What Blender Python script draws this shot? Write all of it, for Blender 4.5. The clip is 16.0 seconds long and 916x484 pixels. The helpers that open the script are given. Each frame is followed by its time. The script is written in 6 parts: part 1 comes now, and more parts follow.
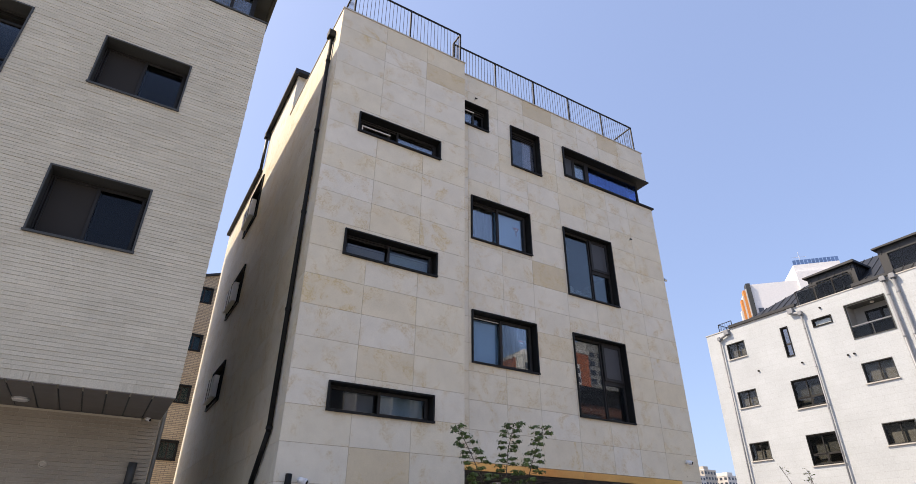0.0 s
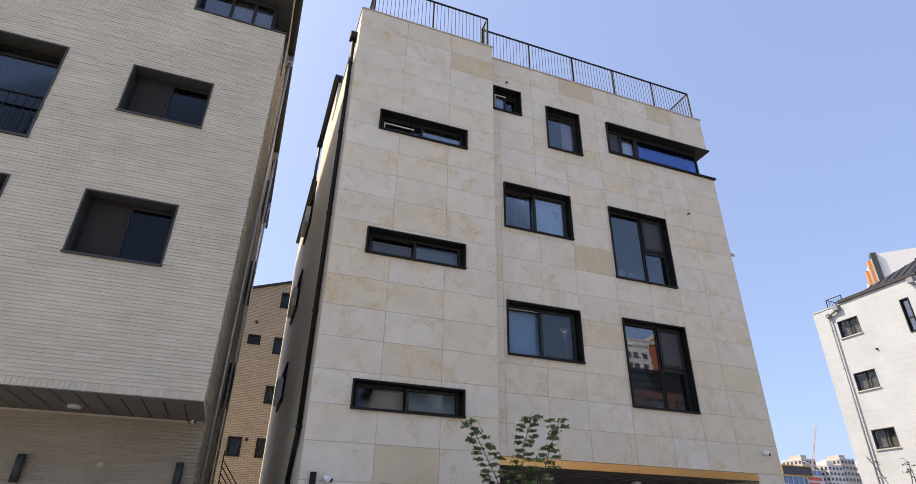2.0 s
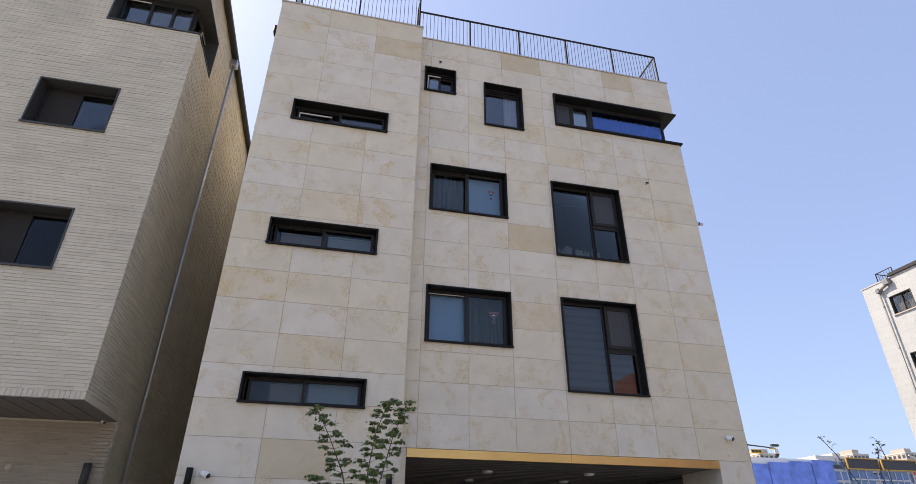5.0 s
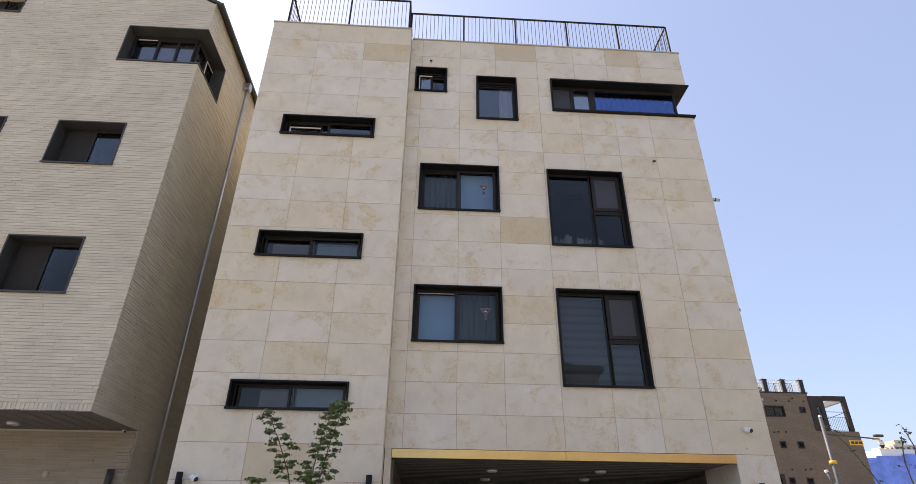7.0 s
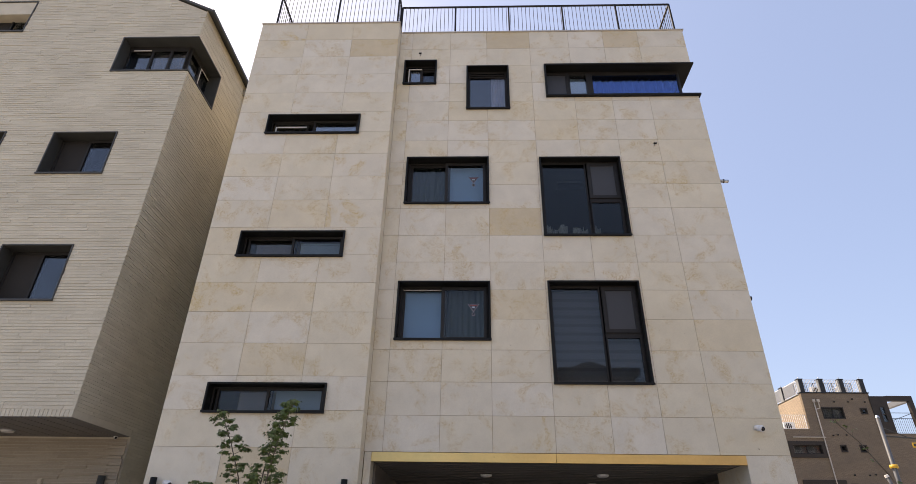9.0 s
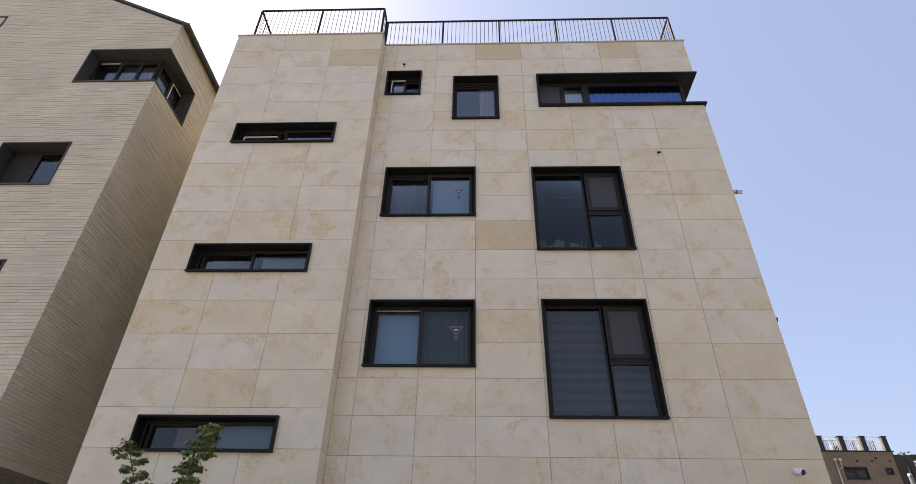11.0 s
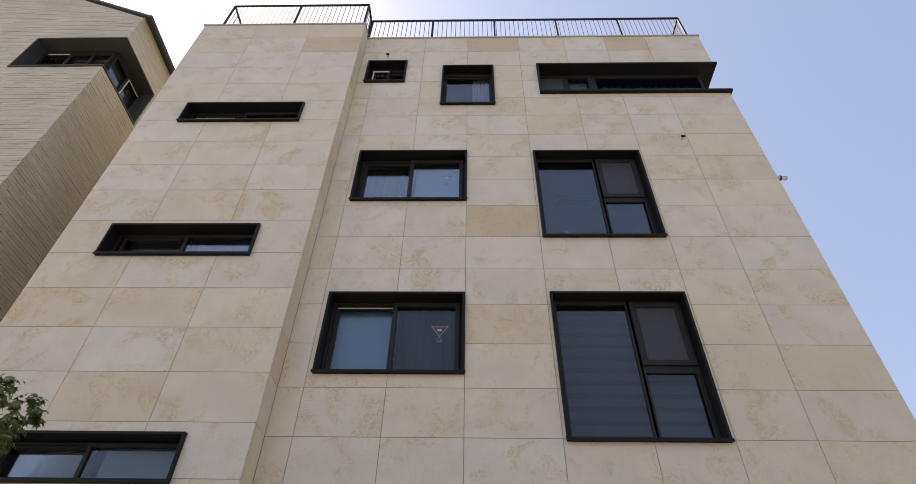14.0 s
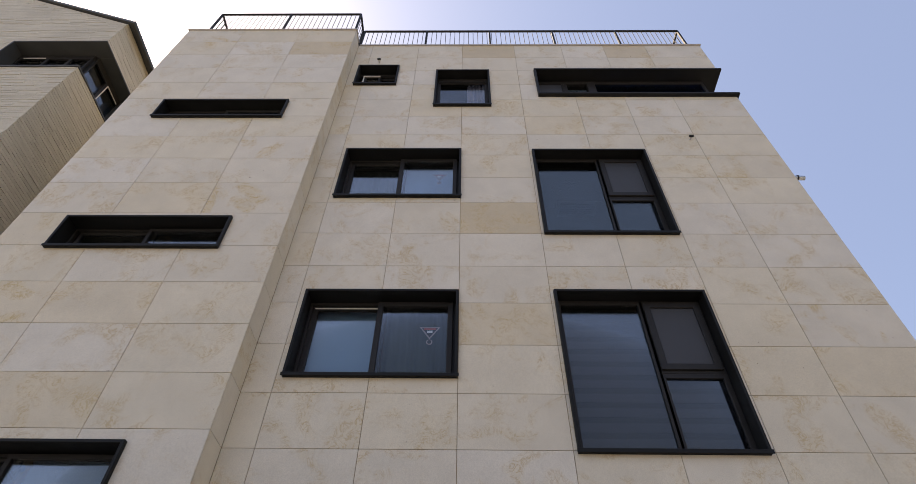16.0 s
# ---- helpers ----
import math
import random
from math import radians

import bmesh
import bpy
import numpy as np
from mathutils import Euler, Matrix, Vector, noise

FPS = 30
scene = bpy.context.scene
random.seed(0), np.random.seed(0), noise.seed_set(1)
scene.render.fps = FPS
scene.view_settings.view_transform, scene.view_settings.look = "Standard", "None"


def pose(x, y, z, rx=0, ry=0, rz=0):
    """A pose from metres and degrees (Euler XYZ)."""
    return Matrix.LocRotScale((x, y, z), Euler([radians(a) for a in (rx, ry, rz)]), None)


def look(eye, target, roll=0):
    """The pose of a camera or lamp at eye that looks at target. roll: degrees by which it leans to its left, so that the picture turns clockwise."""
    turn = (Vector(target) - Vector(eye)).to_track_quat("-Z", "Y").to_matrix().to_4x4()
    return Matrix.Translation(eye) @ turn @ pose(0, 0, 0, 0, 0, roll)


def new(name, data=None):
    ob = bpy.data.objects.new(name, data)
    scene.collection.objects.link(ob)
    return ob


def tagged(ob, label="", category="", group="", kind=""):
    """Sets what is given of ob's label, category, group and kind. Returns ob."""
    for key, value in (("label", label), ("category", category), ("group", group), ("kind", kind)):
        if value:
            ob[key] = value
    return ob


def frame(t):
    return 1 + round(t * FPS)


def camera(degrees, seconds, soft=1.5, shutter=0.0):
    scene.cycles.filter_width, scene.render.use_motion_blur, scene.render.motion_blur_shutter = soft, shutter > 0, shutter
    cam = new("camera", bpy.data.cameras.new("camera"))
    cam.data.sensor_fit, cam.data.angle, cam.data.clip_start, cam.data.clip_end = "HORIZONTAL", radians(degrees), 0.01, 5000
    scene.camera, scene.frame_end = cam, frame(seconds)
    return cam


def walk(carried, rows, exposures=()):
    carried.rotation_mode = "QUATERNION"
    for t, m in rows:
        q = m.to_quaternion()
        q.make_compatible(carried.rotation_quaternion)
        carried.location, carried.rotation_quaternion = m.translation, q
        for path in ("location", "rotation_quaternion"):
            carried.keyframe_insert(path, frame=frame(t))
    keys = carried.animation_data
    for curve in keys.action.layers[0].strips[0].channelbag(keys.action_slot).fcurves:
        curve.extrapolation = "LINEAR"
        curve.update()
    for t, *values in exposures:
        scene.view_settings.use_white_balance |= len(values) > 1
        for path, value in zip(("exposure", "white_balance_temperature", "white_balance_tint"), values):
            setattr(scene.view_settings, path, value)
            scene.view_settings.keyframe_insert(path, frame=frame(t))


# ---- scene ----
cam = camera(78.0, 16.0, soft=0.6)
PATH = [
    (0, (-1.736, -0.19, 1.497), (-0.837, 1.317, 2.456), 0.4),
    (0.5, (-1.463, -0.314, 1.452), (-0.589, 1.204, 2.417), -0.2),
    (1, (-1.158, -0.401, 1.513), (-0.409, 1.187, 2.47), 0.0),
    (1.5, (-0.797, -0.432, 1.574), (-0.137, 1.201, 2.522), 0.6),
    (2, (-0.375, -0.515, 1.593), (0.233, 1.144, 2.53), 1.0),
    (2.5, (0.074, -0.552, 1.596), (0.649, 1.119, 2.533), 0.9),
    (3, (0.574, -0.583, 1.623), (1.134, 1.094, 2.558), 0.5),
    (3.5, (1.085, -0.66, 1.626), (1.626, 1.023, 2.563), 0.3),
    (4, (1.605, -0.681, 1.585), (2.118, 1.009, 2.524), 0.3),
    (6.5, (4.269, -0.864, 1.446), (4.428, 0.885, 2.403), 0.6),
    (7, (4.715, -0.893, 1.522), (4.811, 0.867, 2.467), 0.6),
    (7.5, (5.077, -0.795, 1.495), (5.123, 0.964, 2.446), 0.5),
    (8, (5.38, -0.722, 1.534), (5.386, 1.04, 2.481), 0.4),
    (8.5, (5.669, -0.58, 1.495), (5.641, 1.174, 2.454), 0.5),
    (9, (5.89, -0.359, 1.525), (5.83, 1.391, 2.491), 0.9),
    (11.5, (6.226, 1.597, 1.544), (6.157, 3.208, 2.727), 1.2),
    (12, (6.207, 2.011, 1.596), (6.149, 3.592, 2.819), 1.1),
    (12.5, (6.246, 2.473, 1.565), (6.195, 4.02, 2.833), 1.3),
    (13, (6.271, 2.928, 1.549), (6.222, 4.441, 2.857), 1.3),
    (13.5, (6.265, 3.355, 1.555), (6.213, 4.839, 2.895), 1.3),
    (14, (6.268, 3.707, 1.576), (6.219, 5.166, 2.943), 1.3),
    (14.5, (6.26, 3.999, 1.598), (6.217, 5.434, 2.991), 1.2),
    (15, (6.264, 4.242, 1.604), (6.23, 5.647, 3.027), 1.1),
    (15.5, (6.281, 4.466, 1.614), (6.251, 5.839, 3.067), 1.1),
    (16, (6.254, 4.703, 1.644), (6.228, 6.046, 3.126), 1.0),
]
walk(cam, [(t, look(eye, target, roll)) for t, eye, target, roll in PATH], [(0.0, 1.15, 7450, 14.5), (4.2, 1.15, 7500, 14.5), (7.3, 1.3, 8300, 14.5), (9.0, 1.2, 8500, 15.0), (12.0, 1.19, 8500, 15.0), (14.5, 1.19, 8550, 15.0), (15.3, 1.09, 8400, 15.0), (16.0, 1.09, 8400, 15.0)])


def aim(v):
    """A turn that points a lamp's -z axis along v."""
    return Vector(v).to_track_quat("-Z", "Y").to_matrix().to_4x4()


# ---- light ----
SUN = Vector((-0.555, 0.325, 0.77)).normalized()
world = bpy.data.worlds.new("sky")
scene.world = world
world.use_nodes = True
wt = world.node_tree
sky = wt.nodes.new("ShaderNodeTexSky")
sky.sky_type = "NISHITA"
sky.sun_disc = False
sky.sun_elevation = math.asin(SUN.z)
sky.sun_rotation = math.atan2(SUN.x, SUN.y)
sky.altitude, sky.air_density, sky.dust_density, sky.ozone_density = 50, 1.0, 2.6, 5.0
haze = wt.nodes.new("ShaderNodeMix")
haze.data_type = "RGBA"
haze.inputs[0].default_value = 0.55
haze.inputs[7].default_value = (1.02, 1.45, 2.65, 1)
wt.links.new(sky.outputs[0], haze.inputs[6])
wt.links.new(haze.outputs[2], wt.nodes["Background"].inputs[0])
wt.nodes["Background"].inputs[1].default_value = 0.155
sun = new("sun", bpy.data.lights.new("sun", "SUN"))
sun.data.energy, sun.data.angle, sun.data.color = 3.0, radians(0.6), (1.0, 0.905, 0.76)
sun.matrix_world = Matrix.Translation((0, 0, 40)) @ aim(-SUN)


# ---- materials ----
def material(name, rough=0.6, metal=0.0, spec=0.5):
    m = bpy.data.materials.new(name)
    m.use_nodes = True
    b = m.node_tree.nodes["Principled BSDF"]
    b.inputs["Roughness"].default_value = rough
    b.inputs["Metallic"].default_value = metal
    b.inputs["Specular IOR Level"].default_value = spec
    return m, m.node_tree, b


def N(nt, kind, **values):
    n = nt.nodes.new(kind)
    for key, v in values.items():
        n.inputs[key.replace("_", " ")].default_value = v
    return n


def where(nt):
    return nt.nodes.new("ShaderNodeNewGeometry").outputs["Position"]


def noise_of(nt, scale, detail=4.0, rough=0.55, warp=0.0):
    n = N(nt, "ShaderNodeTexNoise", Scale=scale, Detail=detail, Roughness=rough, Distortion=warp)
    nt.links.new(where(nt), n.inputs["Vector"])
    return n.outputs["Fac"]


def ramp(nt, fac, *stops):
    r = nt.nodes.new("ShaderNodeValToRGB")
    e = r.color_ramp.elements
    while len(e) < len(stops):
        e.new(0.5)
    for el, (p, c) in zip(e, stops):
        el.position = p
        el.color = (*c, 1) if len(c) == 3 else c
    nt.links.new(fac, r.inputs[0])
    return r.outputs[0]


def grey(v):
    return (v, v, v)


def mix(nt, fac, a, b, how="MIX"):
    m = nt.nodes.new("ShaderNodeMix")
    m.data_type, m.blend_type = "RGBA", how
    for sock, v in ((m.inputs[0], fac), (m.inputs[6], a), (m.inputs[7], b)):
        if isinstance(v, (int, float)):
            sock.default_value = v
        elif isinstance(v, tuple):
            sock.default_value = (*v, 1)
        else:
            nt.links.new(v, sock)
    return m.outputs[2]


def bump(nt, b, height, strength=0.3, dist=0.01):
    n = N(nt, "ShaderNodeBump", Strength=strength, Distance=dist)
    nt.links.new(height, n.inputs["Height"])
    nt.links.new(n.outputs[0], b.inputs["Normal"])


def speckled(name, base, rough=0.6, metal=0.0, vary=0.15, scale=3.0, fine=60.0, relief=0.15, spec=0.5):
    """A plain painted, metal or mineral surface with stains at two scales."""
    m, nt, b = material(name, rough, metal, spec)
    lo = tuple(c * (1 - vary) for c in base)
    hi = tuple(min(1, c * (1 + vary)) for c in base)
    c = ramp(nt, noise_of(nt, scale), (0.3, lo), (0.7, hi))
    c = mix(nt, 0.25, c, ramp(nt, noise_of(nt, fine, 2), (0.3, lo), (0.7, hi)))
    nt.links.new(c, b.inputs["Base Color"])
    r = nt.nodes.new("ShaderNodeMapRange")
    r.inputs[3].default_value, r.inputs[4].default_value = max(0.02, rough - 0.08), min(1, rough + 0.12)
    nt.links.new(noise_of(nt, scale * 2), r.inputs[0])
    nt.links.new(r.outputs[0], b.inputs["Roughness"])
    if relief:
        bump(nt, b, noise_of(nt, fine, 3), relief, 0.004)
    return m


def limestone(name="limestone", yellow=0.0, stain=1.0):
    m, nt, b = material(name, 0.55)
    info = nt.nodes.new("ShaderNodeObjectInfo")
    # every slab takes its own cut of the veining
    shift = nt.nodes.new("ShaderNodeVectorMath")
    shift.operation = "SCALE"
    shift.inputs[0].default_value = (37.0, 53.0, 71.0)
    nt.links.new(info.outputs["Random"], shift.inputs["Scale"])
    add = nt.nodes.new("ShaderNodeVectorMath")
    nt.links.new(where(nt), add.inputs[0])
    nt.links.new(shift.outputs[0], add.inputs[1])

    def tex(scale, detail, rough, warp=0.0):
        n = N(nt, "ShaderNodeTexNoise", Scale=scale, Detail=detail, Roughness=rough, Distortion=warp)
        nt.links.new(add.outputs[0], n.inputs["Vector"])
        return n.outputs["Fac"]

    tone = ramp(nt, info.outputs["Random"], (0.0, (0.695, 0.632, 0.489)), (0.35, (0.676, 0.625, 0.508)),
                (0.62, (0.705, 0.660, 0.556)), (0.84, (0.685, 0.620, 0.474)), (0.95, (0.675, 0.595, 0.438)), (1.0, (0.706, 0.646, 0.505)))
    if yellow:
        tone = mix(nt, yellow, tone, (0.58, 0.475, 0.30))
    c = mix(nt, 1.0, tone, ramp(nt, tex(2.2, 5, 0.6), (0.3, grey(0.92)), (0.7, grey(1.05))), "MULTIPLY")
    # rusty worm-like veins, only in patches
    n = tex(7.5, 8, 0.64, 1.6)
    vein = ramp(nt, n, (0.455, grey(0)), (0.495, grey(1)), (0.535, grey(0)))
    patch = ramp(nt, tex(2.0, 4, 0.6, 0.8), (0.51, grey(0.06)), (0.64, grey(1)))
    amount = nt.nodes.new("ShaderNodeMath")
    amount.operation = "MULTIPLY"
    nt.links.new(vein, amount.inputs[0])
    nt.links.new(patch, amount.inputs[1])
    half = nt.nodes.new("ShaderNodeMath")
    half.operation = "MULTIPLY"
    half.inputs[1].default_value = min(1.0, 0.7 * stain)
    nt.links.new(amount.outputs[0], half.inputs[0])
    c = mix(nt, half.outputs[0], c, (0.44, 0.295, 0.115))
    # pale yellow cloud in the same patches
    cloud = nt.nodes.new("ShaderNodeMath")
    cloud.operation = "MULTIPLY"
    cloud.inputs[1].default_value = 0.2 * stain
    nt.links.new(patch, cloud.inputs[0])
    c = mix(nt, cloud.outputs[0], c, (0.62, 0.47, 0.21))
    c = mix(nt, 0.33, c, mix(nt, 1.0, c, ramp(nt, tex(110.0, 4, 0.7), (0.35, grey(0.7)), (0.65, grey(1.2))), "MULTIPLY"))
    # a few dark pits
    pit = ramp(nt, tex(22.0, 2, 0.5), (0.20, grey(1)), (0.235, grey(0)))
    c = mix(nt, pit, c, (0.25, 0.19, 0.12))
    nt.links.new(c, b.inputs["Base Color"])
    bump(nt, b, tex(60.0, 4, 0.6), 0.12, 0.003)
    return m


def masonry(name, lo, mid, hi, rough=0.75):
    """Bricks: each piece has its own tone."""
    m, nt, b = material(name, rough)
    info = nt.nodes.new("ShaderNodeObjectInfo").outputs["Random"]
    isle = nt.nodes.new("ShaderNodeNewGeometry").outputs["Random Per Island"]
    s = nt.nodes.new("ShaderNodeMath")
    nt.links.new(info, s.inputs[0])
    nt.links.new(isle, s.inputs[1])
    f = nt.nodes.new("ShaderNodeMath")
    f.operation = "FRACT"
    nt.links.new(s.outputs[0], f.inputs[0])
    c = ramp(nt, f.outputs[0], (0.0, lo), (0.5, mid), (1.0, hi))
    c = mix(nt, 1.0, c, ramp(nt, noise_of(nt, 1.1), (0.3, grey(0.9)), (0.7, grey(1.05))), "MULTIPLY")
    c = mix(nt, 1.0, c, ramp(nt, noise_of(nt, 45.0, 5, 0.7), (0.3, grey(0.86)), (0.7, grey(1.08))), "MULTIPLY")
    nt.links.new(c, b.inputs["Base Color"])
    bump(nt, b, noise_of(nt, 55.0, 5, 0.65), 0.45, 0.006)
    return m


def courses(name, axis, length, height, tone_a, tone_b, joint, size=0.008, rough=0.7):
    """Far masonry: courses with recessed joints. axis: 'x' or 'y', the way the courses run."""
    m, nt, b = material(name, rough)
    sep = nt.nodes.new("ShaderNodeSeparateXYZ")
    nt.links.new(where(nt), sep.inputs[0])
    com = nt.nodes.new("ShaderNodeCombineXYZ")
    nt.links.new(sep.outputs[axis.upper()], com.inputs[0])
    nt.links.new(sep.outputs["Z"], com.inputs[1])
    br = N(nt, "ShaderNodeTexBrick", Scale=1.0)
    br.inputs["Color1"].default_value = (*tone_a, 1)
    br.inputs["Color2"].default_value = (*tone_b, 1)
    br.inputs["Mortar"].default_value = (*joint, 1)
    br.inputs["Mortar Size"].default_value = size
    br.inputs["Brick Width"].default_value = length
    br.inputs["Row Height"].default_value = height
    nt.links.new(com.outputs[0], br.inputs["Vector"])
    c = mix(nt, 1.0, br.outputs["Color"], ramp(nt, noise_of(nt, 0.7), (0.3, grey(0.93)), (0.7, grey(1.05))), "MULTIPLY")
    c = mix(nt, 1.0, c, ramp(nt, noise_of(nt, 14.0, 4, 0.65), (0.3, grey(0.9)), (0.7, grey(1.06))), "MULTIPLY")
    nt.links.new(c, b.inputs["Base Color"])
    inv = nt.nodes.new("ShaderNodeMath")
    inv.operation = "SUBTRACT"
    inv.inputs[0].default_value = 1.0
    nt.links.new(br.outputs["Fac"], inv.inputs[1])
    bump(nt, b, inv.outputs[0], 0.6, 0.006)
    return m


def glazing(name, tint, strength=1.7):
    m = bpy.data.materials.new(name)
    m.use_nodes = True
    nt = m.node_tree
    nt.nodes.remove(nt.nodes["Principled BSDF"])
    tr = N(nt, "ShaderNodeBsdfTransparent")
    tr.inputs[0].default_value = (*tint, 1)
    gl = N(nt, "ShaderNodeBsdfGlossy", Roughness=0.012)
    gl.inputs[0].default_value = (0.95, 0.97, 1.0, 1)
    fr = N(nt, "ShaderNodeFresnel", IOR=1.52)
    k = nt.nodes.new("ShaderNodeMath")
    k.operation, k.use_clamp = "MULTIPLY", True
    k.inputs[1].default_value = strength
    nt.links.new(fr.outputs[0], k.inputs[0])
    mx = nt.nodes.new("ShaderNodeMixShader")
    nt.links.new(k.outputs[0], mx.inputs[0])
    nt.links.new(tr.outputs[0], mx.inputs[1])
    nt.links.new(gl.outputs[0], mx.inputs[2])
    nt.links.new(mx.outputs[0], nt.nodes["Material Output"].inputs[0])
    return m


STONE = limestone()
STONE_YELLOW = limestone("yellow_limestone", 0.75)
STONE_RUSTY = limestone("rust_stained_limestone", 0.12, 2.2)
GROUT = speckled("joint_mortar", (0.35, 0.255, 0.155), 0.9, vary=0.2)
BLACK = speckled("black_powder_coat", (0.009, 0.0095, 0.009), 0.55, vary=0.25, scale=5, relief=0.05, spec=0.22)
SASH = speckled("dark_brown_black_aluminium", (0.021, 0.020, 0.019), 0.5, vary=0.25, scale=4, relief=0.03, spec=0.25)
CHARCOAL = speckled("charcoal_sheet_metal", (0.055, 0.058, 0.056), 0.5, vary=0.18, relief=0.04, spec=0.35)
GLASS = glazing("window_glass", (0.83, 0.855, 0.86), 0.6)
GLASS_MID = glazing("grey_window_glass", (0.7, 0.72, 0.73), 0.4)
GLASS_RAIL = glazing("smoked_balustrade_glass", (0.3, 0.33, 0.33), 0.35)
GLASS_DARK = glazing("tinted_window_glass", (0.5, 0.53, 0.55), 0.45)
GLASS_BLIND = glazing("clear_grey_window_glass", (0.7, 0.72, 0.72), 0.75)
GLASS_COAT = glazing("coated_window_glass", (0.5, 0.55, 0.62), 3.2)
GLASS_TALL = glazing("grey_green_window_glass", (0.55, 0.58, 0.57), 0.6)
GLASS_BLUE = glazing("blue_tinted_glass", (0.40, 0.58, 0.88), 0.7)
SCREEN_DARK = speckled("brown_black_insect_screen", (0.026, 0.023, 0.02), 0.7, vary=0.15, spec=0.3)
SCREEN = speckled("insect_screen", (0.038, 0.04, 0.044), 0.55, vary=0.1, spec=0.6)
PVC = speckled("white_window_lining", (0.72, 0.7, 0.66), 0.4, vary=0.05)
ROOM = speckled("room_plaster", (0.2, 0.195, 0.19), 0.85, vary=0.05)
BLIND = speckled("pale_blue_blind_cloth", (0.28, 0.47, 0.69), 0.85, vary=0.05, fine=200)
BLIND_PALE = speckled("pale_grey_blind_cloth", (0.27, 0.37, 0.46), 0.85, vary=0.08, fine=200)
BLIND_GREY = speckled("grey_blind_cloth", (0.2, 0.205, 0.225), 0.85, vary=0.06, fine=200)
BLIND_SHEER = speckled("grey_blind_sheer_stripe", (0.155, 0.16, 0.175), 0.85, vary=0.06, fine=200)
TEAL_BACKING = speckled("teal_pane_backing", (0.1, 0.24, 0.24), 0.85, vary=0.15)
BLIND_BROWN = speckled("brown_grey_blind_cloth", (0.2, 0.175, 0.16), 0.85, vary=0.1, fine=200)
CURTAIN_BLUE = speckled("royal_blue_curtain", (0.11, 0.12, 0.26), 0.8, vary=0.2, fine=150)
CURTAIN = speckled("grey_lilac_curtain", (0.74, 0.7, 0.78), 0.85, vary=0.1, fine=150)
CURTAIN_DUSK = speckled("dusky_grey_blind", (0.2, 0.19, 0.17), 0.85, vary=0.35, scale=1.5)
CURTAIN_DARK = speckled("dark_teal_curtain", (0.065, 0.095, 0.1), 0.85, vary=0.15, fine=150)
BROWN_METAL = speckled("dark_brown_metal_trim", (0.035, 0.027, 0.021), 0.5, vary=0.2, spec=0.3)
PIPE_BEIGE = speckled("beige_painted_pipe", (0.46, 0.41, 0.34), 0.5, vary=0.1)
BRASS = speckled("brushed_gold_metal", (0.66, 0.47, 0.2), 0.3, 1.0, vary=0.12, scale=1.5, fine=30, relief=0.03)
POLE_GREY = speckled("blue_grey_pole_paint", (0.085, 0.095, 0.112), 0.5, 0.0, vary=0.12)
POST_GREY = speckled("blue_grey_painted_post", (0.2, 0.215, 0.225), 0.6, vary=0.12)
DARK_PANEL = speckled("dark_soffit_panel", (0.17, 0.15, 0.13), 0.5, vary=0.15)
CAP = speckled("grey_coping", (0.42, 0.40, 0.37), 0.55, vary=0.12)
STEEL = speckled("galvanised_steel", (0.52, 0.53, 0.54), 0.38, 0.85, vary=0.15, relief=0.04)
PIPE_PALE = speckled("pale_grey_pipe", (0.19, 0.2, 0.215), 0.45, 0.2, vary=0.1)
CREAM_CAP = speckled("cream_plastic", (0.5, 0.44, 0.34), 0.45, vary=0.05)
WHITE = speckled("white_plastic", (0.75, 0.75, 0.74), 0.35, vary=0.05, relief=0.0)
LENS = speckled("black_gloss_plastic", (0.01, 0.01, 0.012), 0.12, vary=0.1, relief=0.0)
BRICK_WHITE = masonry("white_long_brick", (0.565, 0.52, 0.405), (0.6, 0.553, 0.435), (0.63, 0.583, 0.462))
# white brick again, darkened to carry the shade under the overhang
BRICK_SHADED = masonry("shaded_long_brick", (0.345, 0.295, 0.225), (0.37, 0.318, 0.243), (0.4, 0.345, 0.265))
MORTAR = speckled("white_mortar", (0.57, 0.525, 0.42), 0.9, vary=0.12)
SOFFIT = speckled("grey_soffit_panel", (0.18, 0.16, 0.14), 0.5, vary=0.08)
ROOFING = speckled("dark_grey_roof_metal", (0.02, 0.022, 0.025), 0.5, 0.0, vary=0.15, spec=0.35)
SLAB_WHITE = courses("pale_stone_cladding", "y", 1.05, 0.31, (0.4, 0.435, 0.46), (0.39, 0.424, 0.448), (0.325, 0.35, 0.37), 0.005, 0.6)
BRICK_TAN = courses("tan_brick", "x", 0.33, 0.085, (0.47, 0.37, 0.25), (0.37, 0.285, 0.19), (0.18, 0.15, 0.115), 0.014)
BRICK_BROWN = courses("brown_brick", "x", 0.3, 0.08, (0.225, 0.165, 0.108), (0.18, 0.13, 0.085), (0.125, 0.098, 0.07), 0.012)
# side walls take a lighter brown brick, with sunlight put into its tones
BRICK_BROWN_LIT = courses("brown_brick_lit_tone", "y", 0.36, 0.1, (0.36, 0.28, 0.20), (0.31, 0.24, 0.17), (0.2, 0.165, 0.13), 0.012)
BRICK_RED = courses("red_orange_cladding", "x", 1.2, 0.4, (0.50, 0.17, 0.08), (0.44, 0.14, 0.07), (0.3, 0.1, 0.06), 0.02)
